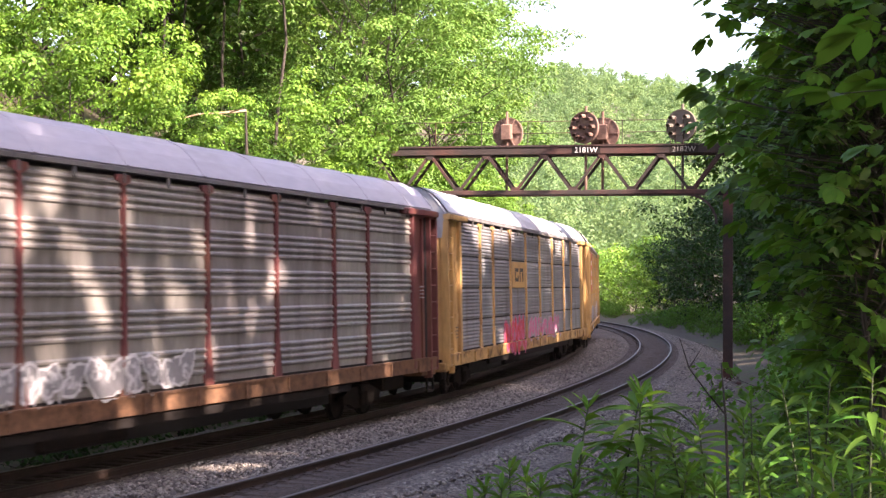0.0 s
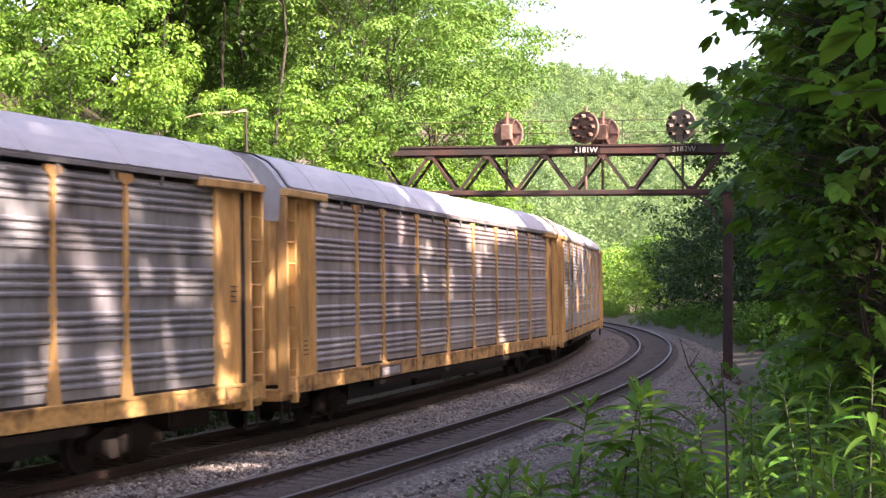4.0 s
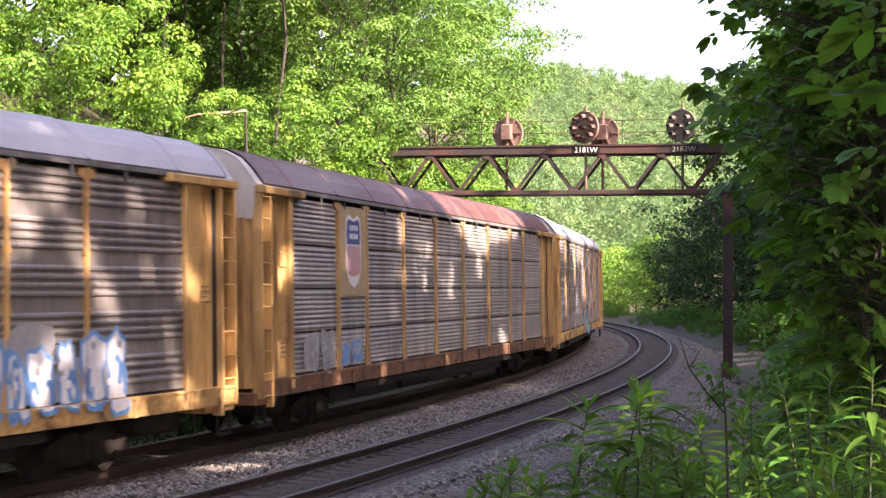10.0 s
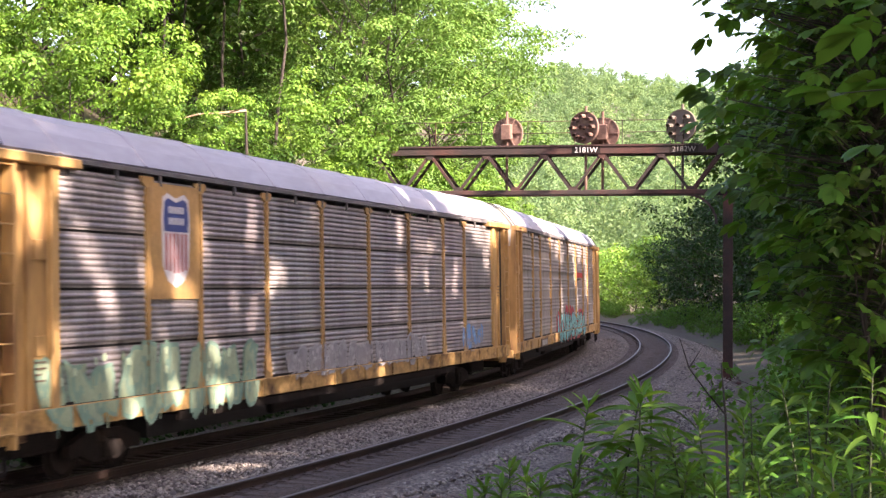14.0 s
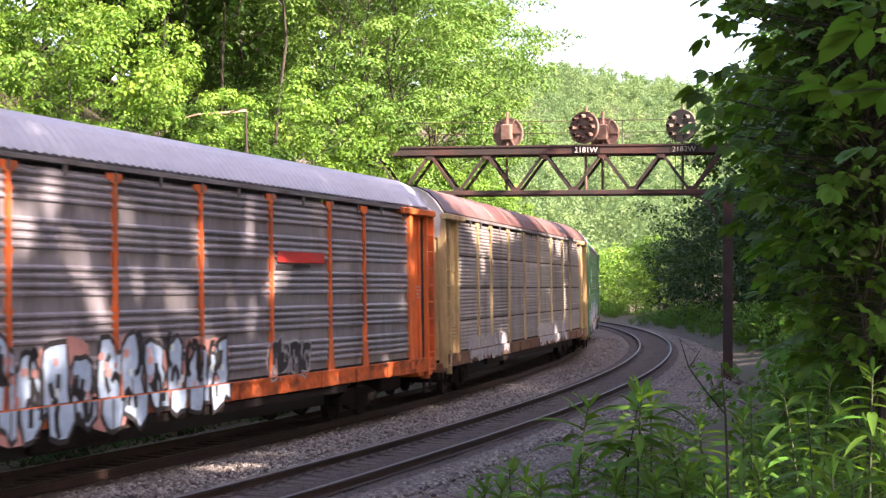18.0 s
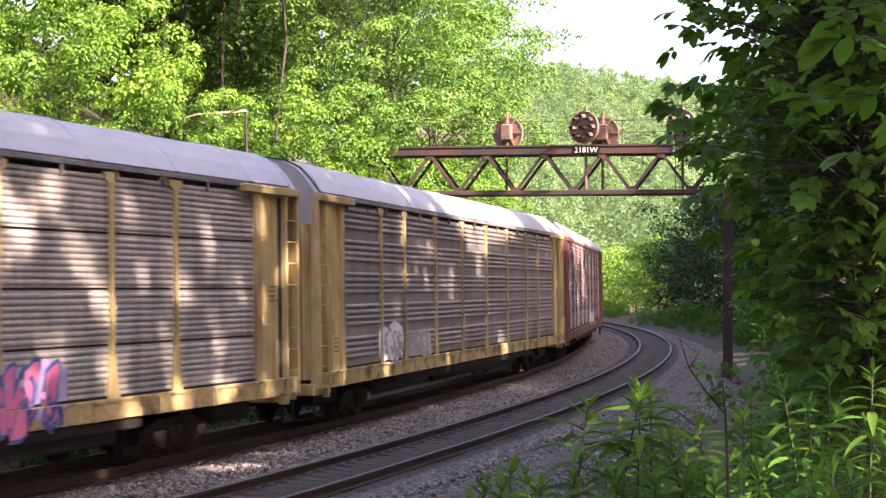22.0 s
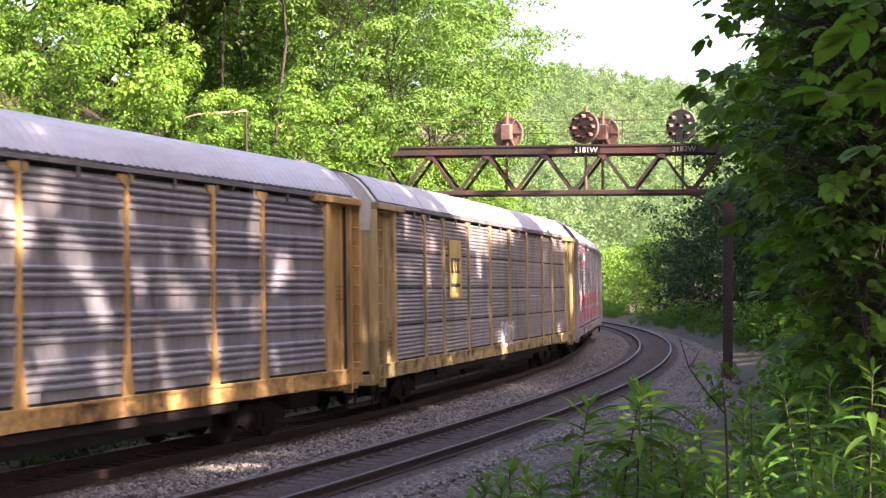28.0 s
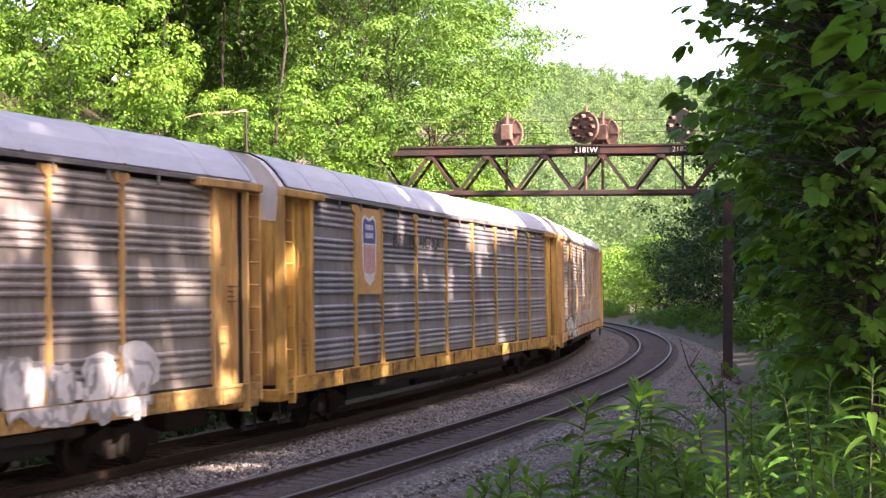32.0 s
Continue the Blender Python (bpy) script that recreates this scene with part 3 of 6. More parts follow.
def graffiti(car, x0, x1, z0, z1, fill, edge, back=None, letters=5, fat=0.24, seed=1, posts=True):
    """Sprayed paint that nobody can read: uneven outlined shapes over a cloud of colour."""
    rng = random.Random(seed * 77 + int(x0 * 10))
    form = Form()
    y = -SIDE - 0.044
    flat_plate = form.plate

    def cut(pts, axis, limit, keep):
        out = []
        for (p, q) in zip(pts, pts[1:] + pts[:1]):
            a, b = (p[axis] - limit) * keep, (q[axis] - limit) * keep
            if a >= 0:
                out.append(p)
            if a * b < 0:
                t = a / (a - b)
                out.append((p[0] + (q[0] - p[0]) * t, p[1] + (q[1] - p[1]) * t))
        return out

    def lay(pts, y0, y1, slot):
        """Paint follows what it was sprayed on: panels, posts and sill."""
        k = y0 - y
        top = cut(pts, 1, LOW, 1)
        if len(top) > 2:
            flat_plate(top, y0, y1, slot)
        low = cut(pts, 1, LOW - 0.02, -1)
        if len(low) > 2:
            flat_plate(low, -SIDE - 0.124 + k, -SIDE - 0.116 + k, slot)
        x = -HALF + END
        for w in STD[:-1]:
            x += w
            strip = cut(cut(cut(pts, 0, x - 0.057, 1), 0, x + 0.057, -1), 1, LOW, 1) if posts else []
            if len(strip) > 2:
                flat_plate(strip, -SIDE - 0.078 + k, -SIDE - 0.072 + k, slot)

    form.plate = lay
    w = (x1 - x0) / letters

    def blob(cx, cz, rx, rz, points=14, rough=0.22, lean=0.0, square=0.55):
        """A closed uneven outline, between an oval and a block."""
        out, ph = [], rng.uniform(0, 6.28)
        for k in range(points):
            t = 2 * math.pi * k / points
            q = 1 + rough * math.sin(2 * t + ph) * rng.uniform(0.4, 1.0) + rng.uniform(-rough, rough) * 0.45
            c, n = math.cos(t), math.sin(t)
            e = 1 / max(abs(c), abs(n)) ** square
            out.append((cx + (c * rx + n * lean * rz) * q * e * 0.86, max(cz + n * rz * q * e * 0.86, z0 - 0.08)))
        return out

    def bigger(pts, g):
        cx, cz = sum(p[0] for p in pts) / len(pts), sum(p[1] for p in pts) / len(pts)
        return [(x + (x - cx) / (math.hypot(x - cx, z - cz) + 1e-6) * g, z + (z - cz) / (math.hypot(x - cx, z - cz) + 1e-6) * g) for x, z in pts]

    def line(pts, t, yy, slot):
        for (ax, az), (bx, bz) in zip(pts, pts[1:]):
            dx, dz = bx - ax, bz - az
            n = math.hypot(dx, dz) + 1e-6
            ox, oz, ex, ez = -dz / n * t / 2, dx / n * t / 2, dx / n * t * 0.3, dz / n * t * 0.3
            form.plate([(ax - ex - ox, az - ez - oz), (bx + ex - ox, bz + ez - oz), (bx + ex + ox, bz + ez + oz), (ax - ex + ox, az - ez + oz)], yy, yy + 0.001, slot)

    h = z1 - z0
    if fill is None:
        # thin strokes alone, with a pale line beside each
        signs = (((0, 0), (0, 1), (1, 1)), ((0.5, 0), (0.5, 1), (0, 0.9), (1, 1)), ((0, 1), (0, 0), (0.9, 0.1)), ((0, 0), (0.2, 1), (0.5, 0.4), (0.9, 1), (1, 0)), ((0, 0), (0, 1), (0, 0.5), (0.9, 1), (0.1, 0.5), (1, 0)), ((1, 0.9), (0.4, 1), (0, 0.5), (0.4, 0), (1, 0.1), (1, 0.5), (0.5, 0.45)))
        for i in range(letters):
            ax, k = x0 + (i + 0.06) * w, w * rng.uniform(0.66, 0.86)
            lean = rng.uniform(-0.1, 0.25)
            pts = [(ax + (u + lean * (q - 0.5) + rng.uniform(-0.06, 0.06)) * k, z0 + h * (0.08 + 0.84 * q + rng.uniform(-0.06, 0.06))) for u, q in signs[rng.randrange(6)]]
            line(pts, 0.05 + 0.35 * fat, y, 1)
            line([(u + 0.05 + 0.2 * fat, q - 0.05) for u, q in pts], 0.03 + 0.1 * fat, y + 0.002, 2)
        me = form.mesh("graffiti", [spray(edge), spray(edge), spray(back or edge)])
        return put("graffiti", me, car, label="spray-painted graffiti strokes")
    if back:
        n = int((x1 - x0) * 1.6)
        for i in range(n):
            r = rng.uniform(0.25, 0.55)
            form.plate(blob(x0 + (x1 - x0) * (i + rng.random()) / n, rng.uniform(z0 + 0.2, z1 - 0.15), r * 1.4, r, 10), y + 0.006 - i * 0.0001, y + 0.02, 2)
    letters = letters * 2
    w = (x1 - x0) / letters
    for i in range(letters):
        cx, cz = x0 + (i + 0.5) * w + rng.uniform(-0.15, 0.15) * w, z0 + h * rng.uniform(0.40, 0.52)
        lean = rng.uniform(-0.5, 0.5)
        shape = blob(cx, cz, w * rng.uniform(0.34, 0.62), h * rng.uniform(0.36, 0.54), 16, 0.32, lean * w / h, 0.7)
        step = -0.0006 * i
        form.plate(bigger(shape, 0.05 + 0.10 * fat), y + step, y + step + 0.002, 1)
        form.plate(shape, y - 0.004 + step, y + step - 0.002, 0)
        # inner cuts, bars and shines, so that the shape is broken up
        for k in range(rng.randint(2, 4)):
            px, pz = cx + rng.uniform(-0.3, 0.3) * w, cz + rng.uniform(-0.34, 0.34) * h
            a = rng.uniform(0, 6.28)
            arc = [(px + 0.16 * w * math.cos(a + t), pz + 0.2 * h * math.sin(a + t)) for t in (0, 0.7, 1.4, 2.1, 2.8)]
            line(arc, 0.035 + 0.22 * fat, y - 0.006 + step - 0.0002 * k, 1)
        for k in range(rng.randint(1, 3)):
            px, pz = cx + rng.uniform(-0.35, 0.35) * w, cz + rng.uniform(-0.1, 0.4) * h
            form.plate(blob(px, pz, 0.05 + 0.2 * fat * rng.random(), 0.04 + 0.12 * fat, 7, 0.1), y - 0.009 + step - 0.0002 * k, y + step - 0.008, rng.choice((2, 3)))
        if rng.random() < 0.5:
            px = cx + rng.uniform(-0.4, 0.4) * w
            line([(px, cz), (px + rng.uniform(-0.05, 0.05), z0 - 0.1 * rng.random())], 0.03, y - 0.011 + step, rng.choice((0, 1)))
    me = form.mesh("graffiti", [spray(fill), spray(edge), spray(back or fill), spray(tuple(min(0.75, c * 1.5 + 0.08) for c in fill))])
    return put("graffiti", me, car, label="spray-painted graffiti")


def sign(car, kind, x, z):
    """Painted marks of the owners, as plain shapes in their colours."""
    f, y = Form(), -SIDE - 0.05
    q = lambda a, b, c, d, slot, k=0: f.plate([(x + a, z + c), (x + b, z + c), (x + b, z + d), (x + a, z + d)], y - 0.003 * k, y + 0.012, slot)
    cols = [WHT, REDP, NAVY]
    name = "painted_emblem"
    if kind == "shield" or kind == "shield_white":
        cols = [WHT, (0.40, 0.10, 0.10), NAVY, YEL if kind == "shield" else (0.40, 0.30, 0.17)]
        q(-0.92, 0.92, -0.95, 1.0, 3)
        sh = lambda s: [(x + a * s, z + 0.1 + b * s) for a, b in ((-0.45, 0.62), (-0.3, 0.7), (0, 0.62), (0.3, 0.7), (0.45, 0.62), (0.5, 0.3), (0.46, -0.45), (0.3, -0.68), (0, -0.8), (-0.3, -0.68), (-0.46, -0.45), (-0.5, 0.3))]
        f.plate(sh(1.08)[::1], y - 0.006, y, 0)
        f.plate([(x + a, z + 0.1 + b) for a, b in ((-0.44, 0.1), (0.44, 0.1), (0.47, 0.32), (0.42, 0.6), (0.3, 0.67), (0, 0.6), (-0.3, 0.67), (-0.42, 0.6), (-0.47, 0.32))], y - 0.010, y, 2)
        for i in range(6):
            c = -0.37 + i * 0.148
            f.plate([(x + c - 0.037, z - 0.52 + 0.18 * abs(c)), (x + c + 0.037, z - 0.52 + 0.18 * abs(c)), (x + c + 0.037, z + 0.17), (x + c - 0.037, z + 0.17)], y - 0.010, y, 1)
        for k in (0.28, 0.47):
            for i in range(6):
                q(-0.28 + i * 0.1, -0.21 + i * 0.1, 0.1 + k - 0.06, 0.1 + k + 0.06, 0, 4)
    elif kind == "red_sign":
        cols = [WHT, (0.42, 0.03, 0.05), NAVY]
        q(-1.32, 1.32, -0.95, 0.95, 1)
        for k, n in ((0.45, 8), (-0.05, 6), (-0.5, 7)):
            for i in range(n):
                a = -1.15 + i * 0.27
                q(a, a + 0.07, k - 0.12, k + (0.17 if i == 0 else 0.1), 0, 2)
                q(a, a + 0.19, k - 0.12 + 0.18 * (i % 2), k - 0.07 + 0.18 * (i % 2), 0, 3)
    elif kind == "red_box":
        cols = [WHT, (0.48, 0.02, 0.05), NAVY]
        q(-1.1, 1.1, -0.36, 0.36, 1)
        f.plate([(x - 0.85 + 0.16 * math.cos(t), z + 0.02 + 0.2 * math.sin(t)) for t in [k * 0.785 for k in range(8)]], y - 0.006, y, 0)
        for i in range(8):
            q(-0.55 + i * 0.19, -0.49 + i * 0.19, -0.1, 0.12, 0, 2)
            q(-0.55 + i * 0.19, -0.41 + i * 0.19, 0.02 - 0.1 * (i % 2), 0.06 - 0.1 * (i % 2), 0, 2)
    elif kind == "gold":
        cols = [(0.50, 0.33, 0.05), (0.40, 0.27, 0.05), NAVY]
        for i in range(3):
            a = -0.75 + i * 0.52
            q(a, a + 0.42, 0.12, 0.24, 0)
            q(a, a + 0.42, -0.28, -0.16, 0)
            q(a, a + 0.13, -0.28, 0.24, 0, 1)
            q(a + 0.2, a + 0.42, -0.08, 0.04, 0, 1)
        q(-0.75, 0.75, -0.5, -0.4, 1)
    elif kind == "curl_plate":
        cols = [YEL, BLK, NAVY]
        q(-1.3, 1.3, -0.42, 0.42, 0)
        for a in (-0.8, 0.1):
            q(a, a + 0.13, -0.22, 0.22, 1, 2)
            q(a, a + 0.62, 0.1 if a > 0 else -0.22, 0.22 if a > 0 else -0.10, 1, 2)
            q(a + 0.5, a + 0.63, -0.22, 0.22 if a > 0 else -0.02, 1, 3)
        q(-0.8, -0.2, 0.1, 0.22, 1, 3)
    elif kind == "dash":
        cols = [(0.55, 0.04, 0.03), BLK, NAVY]
        q(-1.2, 1.15, 0.0, 0.22, 0)
        q(-1.25, -0.6, -0.14, -0.05, 1)
        q(-0.4, 0.4, -0.1, -0.04, 1)
    elif kind == "dark":
        cols = [BLK, BLK, NAVY]
        for i in range(2):
            a = -0.9 + i * 0.8
            q(a, a + 0.6, 0.14, 0.26, 0)
            q(a, a + 0.16, -0.24, 0.26, 0, 1)
            q(a + 0.45, a + 0.62, -0.24, 0.2, 0, 1)
            q(a + 0.1, a + 0.6, -0.06, 0.03, 0, 1)
        q(-1.1, 0.9, -0.42, -0.36, 0)
    elif kind == "green_plate":
        cols = [WHT, (0.03, 0.28, 0.13), NAVY, (0.52, 0.36, 0.18)]
        q(-0.92, 0.92, -0.9, 0.95, 3)
        f.plate([(x - 0.5, z - 0.38), (x + 0.45, z - 0.5), (x + 0.1, z - 0.1), (x - 0.5, z + 0.35)], y - 0.006, y, 1)
        f.plate([(x - 0.5, z + 0.36), (x + 0.11, z - 0.09), (x + 0.46, z - 0.5), (x + 0.55, z - 0.1), (x + 0.5, z + 0.35), (x - 0.45, z + 0.6)], y - 0.009, y, 0)
    elif kind == "green_box":
        cols = [WHT, (0.04, 0.24, 0.10), NAVY]
        q(-1.35, 1.35, -0.42, 0.42, 1)
        f.plate([(x - 1.0, z - 0.3), (x - 0.1, z - 0.3), (x + 0.05, z - 0.05), (x - 0.05, z + 0.32), (x - 0.75, z + 0.32), (x - 0.75, z + 0.1), (x - 1.0, z + 0.05)], y - 0.006, y, 0)
        q(-0.55, -0.3, -0.12, 0.12, 1, 4)
        q(0.15, 0.95, 0.0, 0.07, 0, 2)
        q(0.15, 0.95, -0.2, -0.12, 0, 2)
    elif kind == "mark_plate":
        cols = [(0.55, 0.40, 0.14), BLK, NAVY]
        q(-0.72, 0.72, -0.8, 0.8, 0)
        for i in range(3):
            a = -0.5 + i * 0.36
            q(a, a + 0.26, 0.22, 0.3, 1, 2)
            q(a, a + 0.26, -0.12, -0.04, 1, 2)
            q(a, a + 0.09, -0.12, 0.3, 1, 3)
        q(-0.5, 0.5, -0.5, -0.4, 1, 2)
    elif kind == "slogan":
        cu = bpy.data.curves.new("slogan", "FONT")
        cu.body, cu.size, cu.extrude = "BUILDING AMERICA", 0.48, 0.002
        tmp = new("slogan", cu)
        me = bpy.data.meshes.new_from_object(tmp)
        bpy.data.objects.remove(tmp)
        me.materials.clear()
        me.materials.append(spray(BLK))
        put("painted_slogan", me, car, Matrix.Translation((x, y, z)) @ Matrix.Rotation(math.pi / 2, 4, "X"), label="black painted words BUILDING AMERICA")
        return
    put(name, f.mesh(name, [spray(c) for c in cols]), car, label={"shield": "blue, red and white shield on a plate", "red_sign": "red sign with white bars", "dash": "red painted dash"}.get(kind, "painted owner's emblem"))


def data_block(car, x, z, colour, rng):
    """The small stencilled lines on end panels and sills, as bars."""
    f = Form()
    for i in range(4):
        w = rng.uniform(0.15, 0.3)
        f.plate([(x, z - 0.09 * i), (x + w, z - 0.09 * i), (x + w, z - 0.09 * i + 0.03), (x, z - 0.09 * i + 0.03)], -SIDE - 0.06, -SIDE - 0.04)
    put("stencil_lines", f.mesh("stencil_lines", spray(colour)), car)


FORMS = None
CAR_WORDS = {YEL: "yellow", PALE: "pale yellow", GOLD: "bright yellow", ORG: "orange", RED: "dark red", GRN: "green", SIL: "silver", LIGHT: "grey"}
PANEL_WORDS = {STEEL: "blue-grey and red", SLATE: "slate-grey", BROWN: "brown-grey", UMBER: "dark brown", LIGHT: "light grey"}
ROOF_WORDS = {R_SIL: "silver", R_GREY: "grey", R_BRN: "rust-brown"}


def car_carrier(n, kind="ribbed", post=YEL, panel=SLATE, roof=R_SIL, signs=(), paint=(), ribbed_roof=False, end=None, sill=None):
    global FORMS
    FORMS = FORMS or car_meshes()
    rng = random.Random(1000 + n)
    d = FORMS

    def jit(c, a=0.10):
        """A colour a little lighter or darker, and hardly another hue."""
        q = 1 + rng.uniform(-a, a)
        return tuple(max(0.01, k * q * (1 + rng.uniform(-0.02, 0.02))) for k in c)

    words = f"{CAR_WORDS.get(post, 'yellow')} car carrier, {PANEL_WORDS.get(panel, 'grey')} panels, {ROOF_WORDS.get(roof, 'grey')} roof" + (", graffiti" if paint else "")
    car = thing("car_carrier", words, "railway car", group="cars of the train")
    pc, bc, rc = jit(post), jit(panel), jit(roof, 0.05)
    # sill colour is cut to 0.85 for grime and, in part, for shade
    ec, sc = jit(end or post), jit(tuple(0.85 * k for k in (sill or (RUSTY if post in (RED, GRN) or roof == R_BRN else post))))
    x = -HALF + END
    skin = "ribbed" if kind == "framed" else kind
    if kind == "smooth":
        put("side_panel", d["smooth", "all"], car, (x, -SIDE, 0), bc)
        for i in range(18):
            put("batten", d["batten"], car, (x + 0.7 + i * 1.37, -SIDE, 0), tuple(1.5 * k for k in bc))
    elif kind == "framed":
        x = -HALF + 2.0
        for side in (-1, 1):
            put("end_plate", d["end_plate"], car, (side * (HALF - 1.87), -SIDE, 0), ec)
        for i, w in enumerate(FRAMED):
            if w == 2.1:
                put("wide_post", d["wide_post"], car, (x + 1.05, -SIDE, 0), pc)
            else:
                put("side_panel", d["ribbed", w], car, (x, -SIDE, 0), bc)
                if 2 < i < 7:
                    put("post", d["thin_post"], car, (x, -SIDE, 0), pc)
            x += w
        put("top_rail", d["top_rail"], car, (0, -SIDE, 0), pc)
    else:
        for i, w in enumerate(STD):
            put("side_panel", d[skin, w], car, (x, -SIDE, 0), jit(bc, 0.05))
            if i:
                put("post", d["post"], car, (x, -SIDE, 0), pc)
            x += w
    put("side_wall", d[skin, "all"], car, Matrix.Translation((HALF - END, SIDE, 0)) @ Matrix.Rotation(math.pi, 4, "Z"), bc)
    put("side_sill", d["bracket_sill" if kind == "smooth" else "sill"], car, (0, -SIDE, 0), sc)
    put("side_sill", d["sill"], car, Matrix.Translation((0, SIDE, 0)) @ Matrix.Rotation(math.pi, 4, "Z"), sc)
    put("deck", d["deck"], car)
    put("roof", d["ribbed_roof" if ribbed_roof else "plain_roof"], car, colour=rc)
    if kind != "framed":
        put("eave_rail", d["eave_rail"], car, (0, -SIDE, 0))
    for turn in (0, 1):
        m = Matrix.Rotation(math.pi * turn, 4, "Z")
        put("roof_hood", d["hood"], car, m, jit(CREAM if roof == R_BRN or n % 5 in (1, 3) else rc, 0.08))
        put("end_door", d["door"], car, m, ec)
        put("end_sill", d["end_sill"], car, m, sc)
        put("coupler", d["coupler"], car, m)
        for side in (-1, 1):
            put("end_panel", d["end_panel", side], car, m, ec)
            put("end_post", d["end_post", side], car, m, ec)
            put("door_seam", d["door_seam", side], car, m)
            put("ladder", d["ladder", side], car, m, ec)
            if kind != "framed":
                put("eave_beam", d["eave", side], car, m, ec)
        truck = put("truck", d["bolster"], car, (10.06 * (1 - 2 * turn), 0, 0))
        for side in (-1, 1):
            put("side_frame", d["frame"], truck, (0, side * 1.02, 0))
            for dx in (-0.87, 0.87):
                put("wheel", d["wheel"], truck, Matrix.Translation((dx, side * 0.70, 0.42)) @ Matrix.Rotation(0 if side > 0 else math.pi, 4, "Z"))
    for s in signs:
        sign(car, s[0], s[1] - HALF, s[2])
    for k, g in enumerate(paint):
        graffiti(car, g[0] - HALF, g[1] - HALF, *g[2:], seed=n * 3 + k + 1, posts=kind not in ("smooth", "framed"))
    data_block(car, HALF - 1.2, 3.0, GRYP if post in (RED, GRN, ORG) else (0.12, 0.09, 0.06), rng)
    data_block(car, -HALF + 1.15, 1.9, GRYP if post in (RED, GRN, ORG) else (0.12, 0.09, 0.06), rng)
    plate = Form().plate([(-8.0, 0.9), (-6.3, 0.9), (-6.3, 1.17), (-8.0, 1.17)], -SIDE - 0.125, -SIDE - 0.10, 0)
    for i in range(8):
        plate.plate([(-7.85 + i * 0.18, 0.95), (-7.73 + i * 0.18, 0.95), (-7.73 + i * 0.18, 1.12), (-7.85 + i * 0.18, 1.12)], -SIDE - 0.13, -SIDE - 0.12, 1)
    if rng.random() < 0.5:
        put("number_plate", plate.mesh("number_plate", [spray((0.10, 0.06, 0.04)), spray(GRYP)]), car)
    return car


